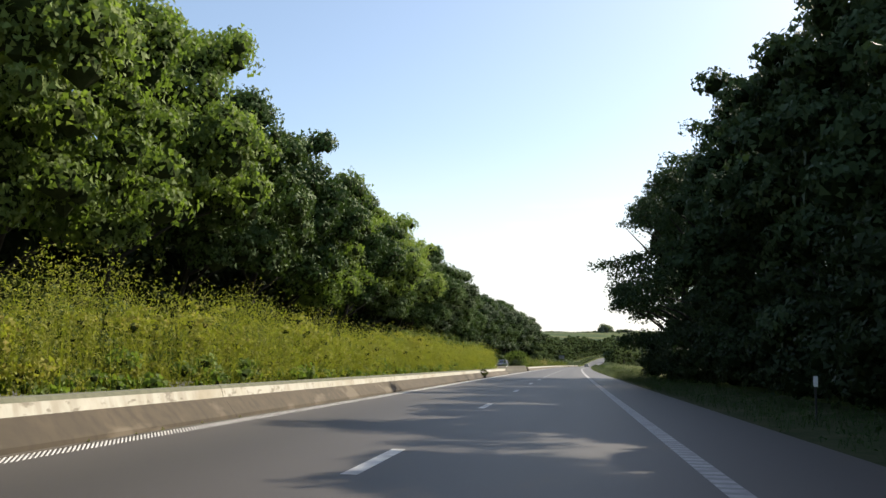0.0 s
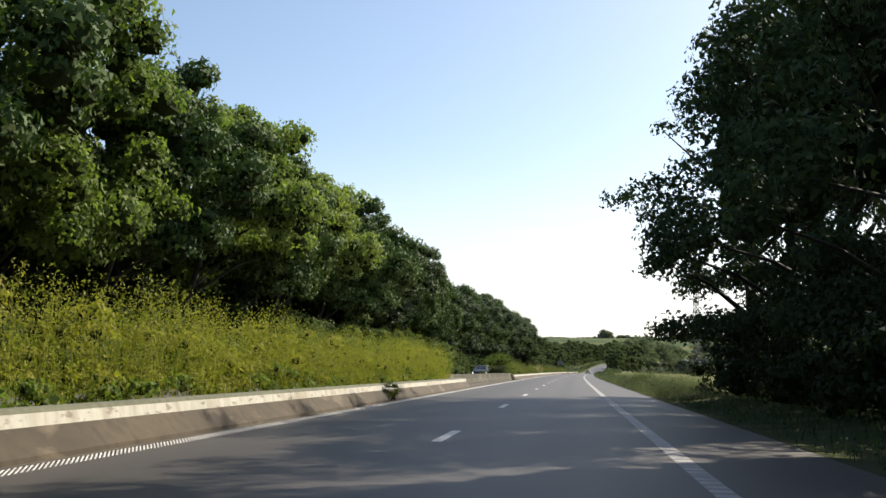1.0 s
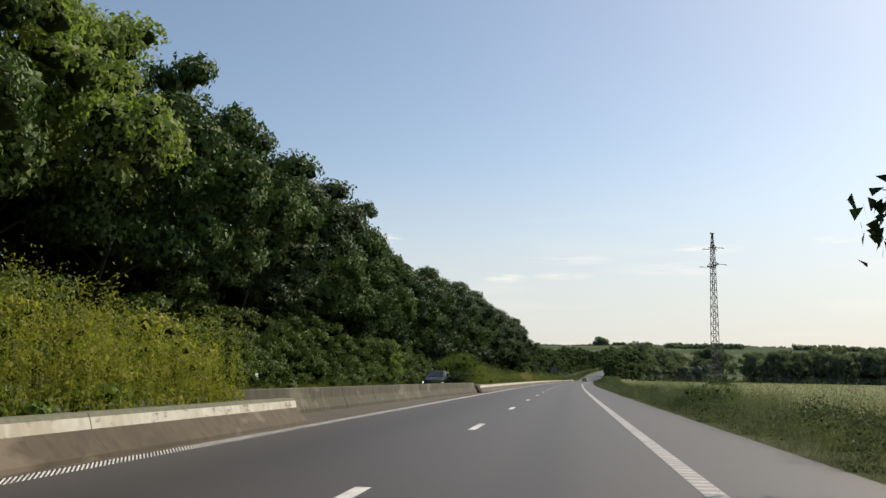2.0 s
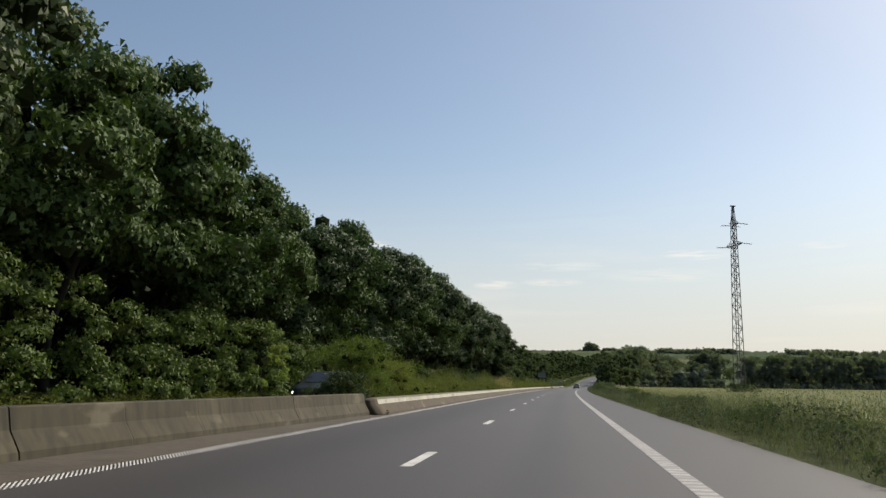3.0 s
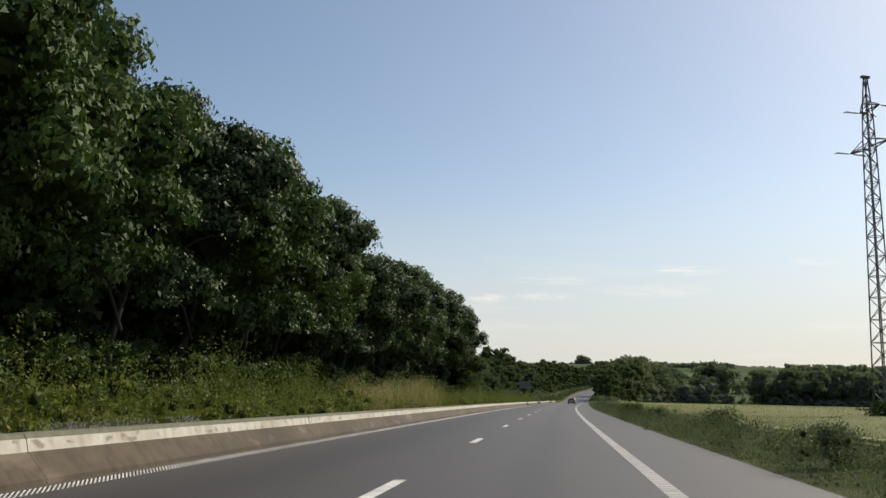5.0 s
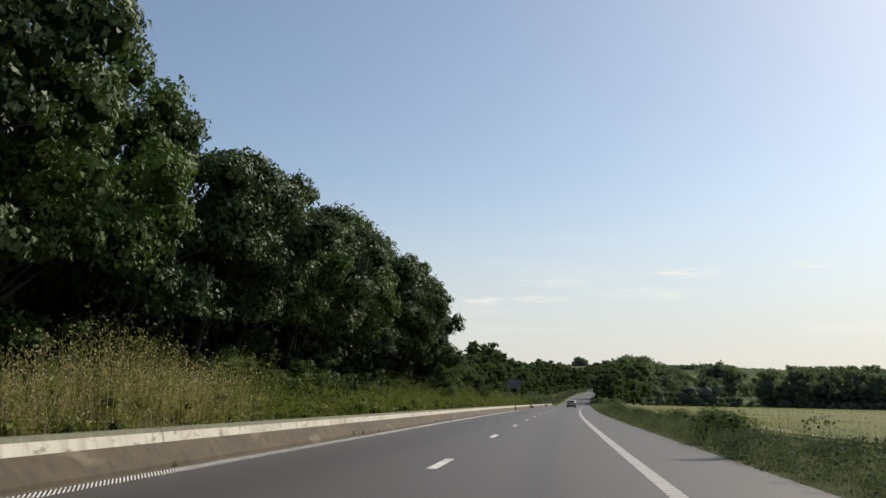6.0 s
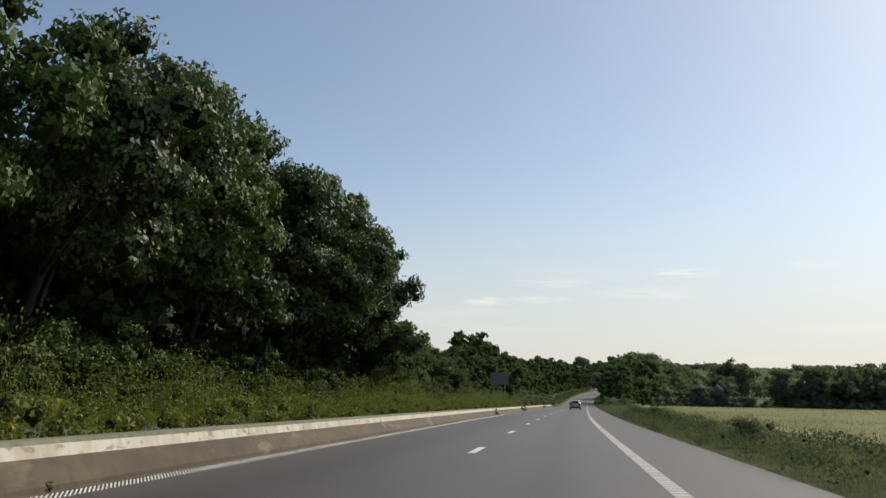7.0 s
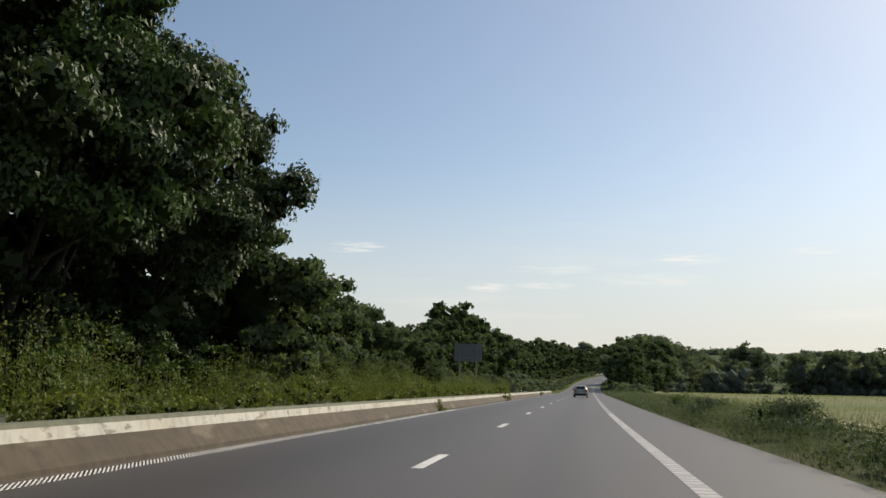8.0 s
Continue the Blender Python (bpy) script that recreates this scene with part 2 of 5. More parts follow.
def road_material(name, low, high, tracks):
    """Worn asphalt; u of the map is metres across the road, v metres along it. tracks: bands darkened by tyres."""
    m, n, l, b = material(name, 0.6)
    uv, sep = n.new("ShaderNodeUVMap"), n.new("ShaderNodeSeparateXYZ")
    l.new(uv.outputs["UV"], sep.inputs["Vector"])
    fine, mid = noise_node(n, l, 45, 5), noise_node(n, l, 0.9, 4, (1, 0.12, 1))
    broad = noise_node(n, l, 0.12, 4, (1.0, 0.25, 1))
    r = ramp(n, [(0.25, low), (0.75, high)])
    l.new(fine.outputs["Fac"], r.inputs["Fac"])
    col = r.outputs["Color"]
    for at, wide, depth in tracks:
        d = n.new("ShaderNodeMath")
        d.operation = "SUBTRACT"
        d.inputs[1].default_value = at
        l.new(sep.outputs["X"], d.inputs[0])
        a = n.new("ShaderNodeMath")
        a.operation = "ABSOLUTE"
        l.new(d.outputs[0], a.inputs[0])
        wob = n.new("ShaderNodeMath")
        wob.operation = "MULTIPLY_ADD"
        wob.inputs[1].default_value = 0.5
        l.new(mid.outputs["Fac"], wob.inputs[0])
        l.new(a.outputs[0], wob.inputs[2])
        k = n.new("ShaderNodeMapRange")
        k.interpolation_type = "SMOOTHSTEP"
        k.inputs["From Min"].default_value, k.inputs["From Max"].default_value = wide + 0.25, 0.25
        k.inputs["To Max"].default_value = depth
        l.new(wob.outputs[0], k.inputs["Value"])
        col = mix(n, l, k.outputs["Result"], col, tuple(c * 0.45 for c in low))
    rb = ramp(n, [(0.3, (0.86, 0.86, 0.86)), (0.7, (1.1, 1.08, 1.06))])
    l.new(broad.outputs["Fac"], rb.inputs["Fac"])
    col = mix(n, l, 1.0, col, rb.outputs["Color"], "MULTIPLY")
    l.new(col, b.inputs["Base Color"])
    bump(n, l, b, fine.outputs["Fac"], 0.35, 0.006)
    return m


ASPHALT = road_material("worn_asphalt", (0.0355, 0.031, 0.029), (0.060, 0.0525, 0.0485), [(-0.25, 0.75, 0.45), (-4.1, 1.5, 0.4)])
ASPHALT_OLD = road_material("old_asphalt", (0.065, 0.064, 0.063), (0.11, 0.108, 0.105), [(-12, 1.0, 0.3)])
PAINT = speckled("road_paint", (0.42, 0.41, 0.39), (0.68, 0.67, 0.64), 14, 0.6, 0.4, (0.30, 0.29, 0.28), 0.2)
PAINT_DULL = speckled("worn_road_paint", (0.15, 0.143, 0.14), (0.25, 0.24, 0.235), 14, 0.65, 0.4, (0.24, 0.23, 0.23), 0.2)
PAINT_RIB = speckled("greyed_rib_paint", (0.28, 0.265, 0.26), (0.42, 0.40, 0.39), 14, 0.65, 0.4, (0.2, 0.19, 0.19), 0.2)
GROUND = ground_material()
FIELD = speckled("field_soil_and_stubble", (0.125, 0.14, 0.075), (0.215, 0.195, 0.12), 1.2, 0.95, 0.75, (0.12, 0.145, 0.075), 0.6, (0.4, 0.15, 1), gloss=0.02)
VERGE_SOIL = speckled("verge_turf", (0.034, 0.042, 0.02), (0.07, 0.082, 0.038), 4, 0.95, 0.4, (0.09, 0.088, 0.05), 0.7, gloss=0.02)
TRACK = speckled("pale_dry_track", (0.26, 0.235, 0.15), (0.38, 0.35, 0.24), 3, 0.95, 0.5, (0.17, 0.18, 0.09), 0.5, gloss=0.02)
CONCRETE_BROWN = speckled("road_dirt_on_concrete", (0.046, 0.034, 0.0195), (0.081, 0.060, 0.036), 5, 0.9, 0.5, (0.034, 0.025, 0.0145), 0.3, (1, 0.5, 1), drips=(0.036, 0.026, 0.016), scuffs=(0.135, 0.108, 0.075))
CONCRETE_OLD = speckled("old_barrier_concrete", (0.029, 0.0245, 0.0135), (0.058, 0.049, 0.027), 3.2, 0.9, 0.55, (0.085, 0.073, 0.046), 0.4, (1, 1, 0.55), drips=(0.02, 0.017, 0.01), scuffs=(0.115, 0.1, 0.068))
BAND = speckled("cream_painted_concrete", (0.35, 0.337, 0.29), (0.465, 0.447, 0.39), 6, 0.75, 0.4, (0.30, 0.26, 0.19), 0.2, drips=(0.27, 0.245, 0.19), scuffs=(0.12, 0.1, 0.07), scuff_scale=5.5)
JOINT = speckled("dirty_joint_filler", (0.02, 0.018, 0.013), (0.05, 0.043, 0.032), 9, 0.95, 0.4)
LICHEN = speckled("weathered_barrier_top", (0.07, 0.075, 0.05), (0.16, 0.16, 0.11), 7, 0.95, 0.4)
DIRT = speckled("gutter_dirt", (0.042, 0.034, 0.025), (0.088, 0.070, 0.05), 6, 0.95, 0.4, (0.04, 0.034, 0.026), 0.6)
STEEL = speckled("galvanised_steel", (0.16, 0.17, 0.17), (0.26, 0.27, 0.27), 6, 0.6, 0.4, None, 0.1, (1, 1, 1), 0.5)
# ---- the line of the road ----
BEND_AT = (-300, 0, 100, 200, 300, 345, 500, 560, 640, 760, 1000)
BEND = (0, 0.069e-3, 0.071e-3, 0.175e-3, 0.316e-3, 0.0, 0.02e-3, 0.6e-3, 1.0e-3, 1.1e-3, 0.6e-3)
SS = np.arange(-300.0, 1201.0, 1.0)
HEAD = np.cumsum(np.interp(SS, BEND_AT, BEND))
HEAD -= np.interp(0, SS, HEAD)
CX, CY = np.cumsum(np.sin(HEAD)), np.cumsum(np.cos(HEAD))
CX -= np.interp(0, SS, CX)
CY -= np.interp(0, SS, CY)


def smooth(a, b, v):
    k = np.clip((np.asarray(v, float) - a) / (b - a), 0, 1)
    return k * k * (3 - 2 * k)


def road_z(s):
    """Level ahead, then a climb up the far side of the valley."""
    s = np.asarray(s, float)
    k = np.clip(s - 430, 0, 170)
    return k * k * 0.04 / 340 + 0.04 * np.clip(s - 600, 0, 300)


def at(s, o, z=0.0):
    """Points at s metres along the road, o metres to the right of the driver's line, z above the road."""
    h = np.interp(s, SS, HEAD)
    return np.stack(np.broadcast_arrays(np.interp(s, SS, CX) + o * np.cos(h), np.interp(s, SS, CY) - o * np.sin(h), road_z(s) + z), -1)


def ground_z(y, o):
    """Height of the land at y metres ahead and o metres beside the road."""
    hill = 79 * smooth(720, 2250, y) ** 0.85
    near = np.where(o > 0, smooth(26, 9, np.abs(o)), smooth(70, 18, np.abs(o)))
    left = smooth(0, -30, o) * smooth(160, 60, np.abs(o))
    base = np.maximum(hill, road_z(y) * np.maximum(near, left))
    verge = 0.22 * smooth(4.2, 7, o) + 0.12 * smooth(14, 40, o) * smooth(400, 80, o)
    median = 0.22 * smooth(-6.6, -7.6, o) * smooth(-9.4, -8.6, o) * (1 - smooth(78, 84, y) * smooth(132, 127, y))
    # The 7 m rise past o -26.5 is added, unseen, to block low sky.
    bank = 0.9 * smooth(-17, -24, o) + 7.0 * smooth(-26.5, -38, o) * smooth(420, 300, y)
    return base + verge + median + bank - 0.04


def on_ground(s, o):
    p = at(s, o)
    p[..., 2] = ground_z(p[..., 1], np.asarray(o, float))
    return p


def mesh_from(name, verts, faces, mats, smooth_faces=False, face_mats=None):
    me = bpy.data.meshes.new(name)
    verts, faces = np.asarray(verts, np.float32), np.asarray(faces, np.int32)
    n = faces.shape[1]
    me.vertices.add(len(verts))
    me.vertices.foreach_set("co", verts.ravel())
    me.loops.add(faces.size)
    me.loops.foreach_set("vertex_index", faces.ravel())
    me.polygons.add(len(faces))
    me.polygons.foreach_set("loop_start", np.arange(0, faces.size, n, dtype=np.int32))
    me.polygons.foreach_set("loop_total", np.full(len(faces), n, np.int32))
    for m in mats if isinstance(mats, (list, tuple)) else [mats]:
        me.materials.append(m)
    if face_mats is not None:
        me.polygons.foreach_set("material_index", np.asarray(face_mats, np.int32))
    me.polygons.foreach_set("use_smooth", np.full(len(faces), smooth_faces))
    me.update(calc_edges=True)
    return me


def strip(name, s_values, profile, mat, uv=False, closed=False):
    """A band along the road: profile is a row of (offset, height); closed joins the last to the first and caps the ends."""
    s_values = np.asarray(s_values, float)
    rows = np.stack([at(s_values, o, z) for o, z in profile], 1)
    m, k = len(s_values), len(profile)
    idx = np.arange(m * k).reshape(m, k)
    nxt = np.roll(idx, -1, 1) if closed else idx[:, 1:]
    cur = idx if closed else idx[:, :-1]
    faces = np.stack([cur[:-1], nxt[:-1], nxt[1:], cur[1:]], -1).reshape(-1, 4)
    me = mesh_from(name, rows.reshape(-1, 3), faces, mat)
    if closed:
        bm = bmesh.new()
        bm.from_mesh(me)
        bm.verts.ensure_lookup_table()
        bm.faces.new([bm.verts[i] for i in idx[0]])
        bm.faces.new([bm.verts[i] for i in idx[-1][::-1]])
        bmesh.ops.recalc_face_normals(bm, faces=bm.faces)
        bm.to_mesh(me)
        bm.free()
    if uv:
        lay = me.uv_layers.new(name="UVMap")
        o = np.array([p[0] for p in profile])
        u = np.broadcast_to(o, (m, k)).ravel()
        v = np.broadcast_to(s_values[:, None], (m, k)).ravel()
        loops = np.empty(len(me.loops), np.int32)
        me.loops.foreach_get("vertex_index", loops)
        lay.data.foreach_set("uv", np.stack([u[loops], v[loops]], -1).astype(np.float32).ravel())
    return me


def part(name, bm, mat, parent, label=""):
    """Links a bmesh or mesh as one object under a thing or a part."""
    if isinstance(bm, bmesh.types.BMesh):
        me = bpy.data.meshes.new(name)
        bm.to_mesh(me)
        bm.free()
    else:
        me = bm
    if mat and not me.materials:
        me.materials.append(mat)
    ob = new(name, me)
    ob.parent = parent
    return tagged(ob, label)


def loft(sections):
    """Skins a row of closed cross-sections and caps both ends."""
    bm = bmesh.new()
    rows = [[bm.verts.new(p) for p in sec] for sec in sections]
    k = len(rows[0])
    for a, b in zip(rows, rows[1:]):
        for i in range(k):
            bm.faces.new((a[i], a[(i + 1) % k], b[(i + 1) % k], b[i]))
    bm.faces.new(rows[0][::-1])
    bm.faces.new(rows[-1])
    bmesh.ops.recalc_face_normals(bm, faces=bm.faces)
    for f in bm.faces:
        f.smooth = True
    return bm


# ---- land and road surfaces ----
gy = np.concatenate([np.arange(-300, -20, 40), np.arange(-20, 440, 4), np.arange(440, 800, 12), np.arange(800, 2300, 40), np.arange(2300, 3600, 130)]).astype(float)
go = np.array([-3000, -1800, -1000, -600, -350, -200, -120, -80, -55, -40, -32, -26, -22, -19.5, -17.2, -16.7, -12, -9.1, -8.6, -7.6, -6.7, -6.2, -3, 0, 3, 3.9,
               4.6, 5.5, 7, 10, 14, 20, 28, 40, 55, 75, 100, 140, 200, 300, 450, 700, 1100, 1800, 3000], float)
GY, GO = np.meshgrid(gy, go, indexing="ij")
gx = np.interp(GY, CY, CX) + GO
gz = ground_z(GY, GO)
gz = gz + 0.06 * np.sin(GY * 0.21 + GO) * smooth(4.5, 9, GO) * smooth(900, 300, GY) + smooth(1500, 2200, GY) * 3 * np.sin(GO * 0.008 + 1)
gi = np.arange(GY.size).reshape(GY.shape)
gf = np.stack([gi[:-1, :-1], gi[:-1, 1:], gi[1:, 1:], gi[1:, :-1]], -1).reshape(-1, 4)
tagged(new("ground", mesh_from("ground", np.stack([gx, GY, gz], -1).reshape(-1, 3), gf, GROUND, True)),
       "rolling grassy land with fields beside the motorway", "ground", kind="structure")



def land_sheet(name, s, o, mat, lift):
    """A sheet of other soil lying on the land."""
    S, O = np.meshgrid(np.asarray(s, float), np.asarray(o, float), indexing="ij")
    p = on_ground(S, O)
    y = p[..., 1]
    p[..., 2] += lift + 0.06 * np.sin(y * 0.21 + O) * smooth(4.5, 9, O) * smooth(900, 300, y)
    i = np.arange(S.size).reshape(S.shape)
    return mesh_from(name, p.reshape(-1, 3), np.stack([i[:-1, :-1], i[:-1, 1:], i[1:, 1:], i[1:, :-1]], -1).reshape(-1, 4), mat, True)


tagged(new("field", land_sheet("field", np.arange(78, 640, 4), [7, 10, 14, 20, 28, 40, 55, 75, 100, 140, 200, 300], FIELD, 0.09)),
       "pale tan and green farm field beside the motorway", "field", kind="structure")
tagged(new("verge", land_sheet("verge", np.arange(0, 660, 4), [3.72, 4.2, 5, 6, 7], VERGE_SOIL, 0.035)),
       "dark green turf of the verge beside the shoulder", "verge", kind="structure")
for k, (s0, s1) in enumerate(((2, 84), (128, 420))):
    tagged(new(f"median_soil_{k + 1}", land_sheet(f"median_soil_{k + 1}", np.arange(s0, s1 + 1, 4), [-8.8, -8.3, -7.6, -7.0], VERGE_SOIL, 0.03)),
           "dark overgrown soil of the median strip", "verge", kind="structure")
tagged(new("field_track", land_sheet("field_track", np.arange(86, 420, 4), [7.6, 8.4], TRACK, 0.16)),
       "narrow pale dry track along the field's edge", "track", kind="structure")

S_ROAD = np.concatenate([np.arange(-60, 420, 4), np.arange(420, 961, 10)]).astype(float)
OFF_RIGHT, OFF_MID, OFF_LEFT = 1.514, -2.073, -5.727
road = tagged(new("road", strip("road", S_ROAD, [(-6.0, -0.03), (-5.98, 0.0), (-2.0, 0.02), (2.0, 0.0), (3.72, -0.005), (3.74, -0.05)][::-1], ASPHALT, uv=True)),
              "two worn grey asphalt lanes and a hard shoulder", "road", kind="structure")
tagged(new("road_opposite", strip("road_opposite", S_ROAD, [(-16.8, -0.05), (-16.7, 0.0), (-9.0, 0.0), (-8.9, -0.05)][::-1], ASPHALT_OLD, uv=True)),
       "grey asphalt carriageway for oncoming traffic", "road", kind="structure")
tagged(new("road_crossover", strip("road_crossover", np.arange(82, 129, 4.0), [(-9.1, 0.012), (-5.95, 0.012)][::-1], DIRT, uv=True)),
       "dirty paved gap across the median strip", "pavement", kind="structure")
tagged(new("gutter", strip("gutter", np.arange(-60, 420, 4.0), [(-6.2, 0.02), (-5.86, 0.008)][::-1], DIRT)),
       "strip of dirt along the foot of the barrier", "gutter", kind="structure")


def road_top(o):
    return float(np.interp(o, [-5.98, -2.0, 2.0, 3.72], [0.0, 0.02, 0.0, -0.005]))


def ribs(name, s0, s1, o, width, pitch, length, height, mat, slant=0.0, rise=0.0):
    """A raised line of close cross ribs."""
    s = np.arange(s0, s1, pitch)
    z0 = road_top(o) + 0.003
    corner = [(-0.5, 0.5, 0), (0.5, 0.5, 0), (0.5, -0.5, 0), (-0.5, -0.5, 0), (-0.42, 0.3, 1), (0.42, 0.3, 1), (0.42, -0.3, 1), (-0.42, -0.3, 1)]
    v = np.stack([at(s + b * length - a * slant, o + a * width, z0 + c * height + (0.5 - a) * rise) for a, b, c in corner], 1)
    q = np.array([(4, 7, 6, 5), (0, 4, 5, 1), (1, 5, 6, 2), (2, 6, 7, 3), (3, 7, 4, 0)])
    f = (np.arange(len(s))[:, None, None] * 8 + q[None]).reshape(-1, 4)
    return mesh_from(name, v.reshape(-1, 3), f, mat)


zl, zr_ = road_top(OFF_LEFT) + 0.004, road_top(OFF_RIGHT) + 0.004
left_line = tagged(new("edge_line", strip("edge_line", np.arange(300, 700, 5.0), [(OFF_LEFT + 0.09, zl - 0.001), (OFF_LEFT - 0.09, zl - 0.001)], PAINT_DULL)),
                   "worn white edge line with raised ribs beside the barrier", "road marking", kind="structure")
right_line = tagged(new("edge_line", strip("edge_line", np.arange(-60, 700, 5.0), [(OFF_RIGHT + 0.125, zr_), (OFF_RIGHT - 0.125, zr_)], PAINT_DULL)),
                    "broad white ribbed edge line along the shoulder", "road marking", kind="structure")
tagged(part("rib", ribs("rib", -20, 300, OFF_LEFT, 0.25, 0.1, 0.046, 0.002, PAINT, 0.47, 0.012), None, left_line), kind="stuff")
tagged(part("rib", ribs("rib", 2, 300, OFF_RIGHT, 0.25, 0.33, 0.22, 0.004, PAINT_RIB), None, right_line), kind="stuff")
for k in range(-2, 40):
    s0 = 9.436 + 12.5 * k
    dash = strip("lane_dash", [s0 - 1.25, s0 - 0.4, s0 + 0.4, s0 + 1.25], [(OFF_MID + 0.085, 0.0225), (OFF_MID - 0.085, 0.0225)], PAINT)
    tagged(new("lane_dash", dash), "worn white dash between the two lanes", "road marking", "dashes between the lanes", "structure")


# ---- barriers ----
def wall_barrier(s0, s1, nose=False):
    """Cast concrete safety wall: sloped dirty foot, cream upper band, weathered top."""
    wall = tagged(new("safety_barrier"), "low concrete safety barrier, dirty foot and cream upper band", "barrier", "median barriers")
    s = np.arange(s0, s1 + 0.01, (s1 - s0) / round((s1 - s0) / 6))
    part("foot", strip("foot", s, [(-6.0, -0.02), (-6.02, 0.075), (-6.29, 0.375), (-6.72, 0.375), (-6.95, 0.08), (-6.97, -0.02)], CONCRETE_BROWN, closed=True), None, wall, "brown road-stained concrete foot")
    part("band", strip("band", s, [(-6.292, 0.375), (-6.335, 0.53), (-6.68, 0.53), (-6.722, 0.375)], BAND, closed=True), None, wall, "cream painted upper band")
    part("coping", strip("coping", s, [(-6.34, 0.531), (-6.37, 0.585), (-6.65, 0.585), (-6.675, 0.531)], LICHEN, closed=True), None, wall, "dark weathered concrete top")
    for j in np.arange(math.ceil(s0 / 12) * 12 + 3.2, s1 - 1, 12.0):
        ends = [j - 0.006, j + 0.006]
        part("joint", strip("joint", ends, [(-5.998, -0.02), (-6.018, 0.076), (-6.288, 0.374), (-6.332, 0.532), (-6.368, 0.587), (-6.6, 0.587), (-6.6, -0.02)], JOINT, closed=True), None, wall, "dark joint between cast lengths")
    if nose:
        prof = [(-6.0, -0.02), (-6.02, 0.075), (-6.29, 0.375), (-6.335, 0.53), (-6.37, 0.583), (-6.65, 0.583), (-6.68, 0.53), (-6.72, 0.375), (-6.95, 0.08), (-6.97, -0.02)]
        rings = [[Vector(at(s, -6.5 + (o + 6.5) * wide - back, z if z < 0 else z * high)) for o, z in prof]
                 for s, wide, back, high in ((s0 - 0.43, 0.7, 0.16, 0.84), (s0 - 0.36, 0.8, 0.12, 0.91), (s0 - 0.18, 0.92, 0.05, 0.97), (s0, 1.0, 0.0, 1.0))]
        part("end_piece", loft(rings), CONCRETE_BROWN, wall, "battered concrete end of the barrier")
    return wall


wall_barrier(-40, 84)
wall_barrier(126.2, 420, True)


def block_offset(s):
    return np.interp(s, (84, 93.4, 107.5, 114, 125.7), (-7.72, -7.5, -7.27, -7.08, -6.48))


def block_barrier(s0, s1, near_gap, far_gap):
    """One removable concrete block of the crossover, with a notched end."""
    o0, o1 = block_offset(s0), block_offset(s1)
    prof = [(0, 0), (-0.01, 0.11), (-0.17, 0.40), (-0.22, 0.70), (-0.25, 0.72), (-0.45, 0.72), (-0.48, 0.70), (-0.53, 0.40), (-0.69, 0.11), (-0.70, 0)]
    v, k = [], len(prof)
    for s, o, edge in ((s0 + near_gap, o0, 0.005), (s0 + near_gap + 0.05, o0, 0), (s1 - far_gap - 0.05, o1, 0), (s1 - far_gap, o1, 0.005)):
        for a, z in prof:
            v.append(at(s, o + a + (edge if a < -0.35 else -edge), 0.013 + max(z - edge, 0)))
    bm = bmesh.new()
    vs = [bm.verts.new(p) for p in v]
    for r in range(3):
        for i in range(k):
            bm.faces.new((vs[r * k + i], vs[r * k + (i + 1) % k], vs[(r + 1) * k + (i + 1) % k], vs[(r + 1) * k + i]))
    bm.faces.new(vs[:k][::-1])
    bm.faces.new(vs[3 * k:])
    bmesh.ops.recalc_face_normals(bm, faces=bm.faces)
    me = bpy.data.meshes.new("barrier_block")
    bm.to_mesh(me)
    bm.free()
    me.materials.append(CONCRETE_OLD)
    return tagged(new("barrier_block", me), "stained grey-brown concrete barrier block in the crossover", "barrier", "removable barrier blocks")


BLOCK_ENDS = (83.6, 86.4, 89.9, 93.4, 97.7, 101.8, 104.7, 107.6, 110.6, 113.4, 116.2, 118.9, 121.3, 123.6, 125.75)
WIDE_JOINTS = (93.4, 97.7, 107.6, 118.9)
for s0, s1 in zip(BLOCK_ENDS, BLOCK_ENDS[1:]):
    block_barrier(s0, s1, *(0.02 if j in WIDE_JOINTS else 0.003 for j in (s0, s1)))
# ---- foliage ----
def leaf_cloud(points, normals, length, rng, flat=0.72, wide=0.9, droop=0.2):
    """One folded leaf at each point, turned roughly along its normal."""
    n = len(points)
    nrm = normals * flat + rng.normal(size=(n, 3)) * (1 - flat)
    nrm /= np.linalg.norm(nrm, axis=1, keepdims=True) + 1e-9
    t = np.cross(nrm, rng.normal(size=(n, 3)))
    t /= np.linalg.norm(t, axis=1, keepdims=True) + 1e-9
    t[:, 2] -= droop
    b = np.cross(nrm, t)
    ln = (length * rng.uniform(0.65, 1.2, n))[:, None]
    fold = nrm * ln * 0.12
    v = np.stack([points - t * ln * 0.5 + b * ln * wide * 0.42 + fold, points + t * ln * 0.55 - nrm * ln * 0.1, points - t * ln * 0.38 - b * ln * wide * 0.58 + fold], 1)
    return v.reshape(-1, 3), np.arange(n * 3).reshape(n, 3)


def clump_points(centres, radii, count, rng, low=-0.35):
    """Points on the upper and outer skins of many small clumps, with what way they face."""
    w = radii ** 2
    which = rng.choice(len(centres), count, p=w / w.sum())
    d = rng.normal(size=(count, 3))
    d /= np.linalg.norm(d, axis=1, keepdims=True)
    d[:, 2] = np.where(d[:, 2] < low, -d[:, 2] * 0.6, d[:, 2])
    r = radii[which] * (1 - np.abs(rng.normal(0, 0.22, count)).clip(0, 0.8))
    lump = 1 + 0.22 * np.sin(d[:, 0] * 7 + which) * np.sin(d[:, 2] * 6 + which * 1.7)
    return centres[which] + d * (r * lump)[:, None] * np.array([1, 1, 0.8]), d


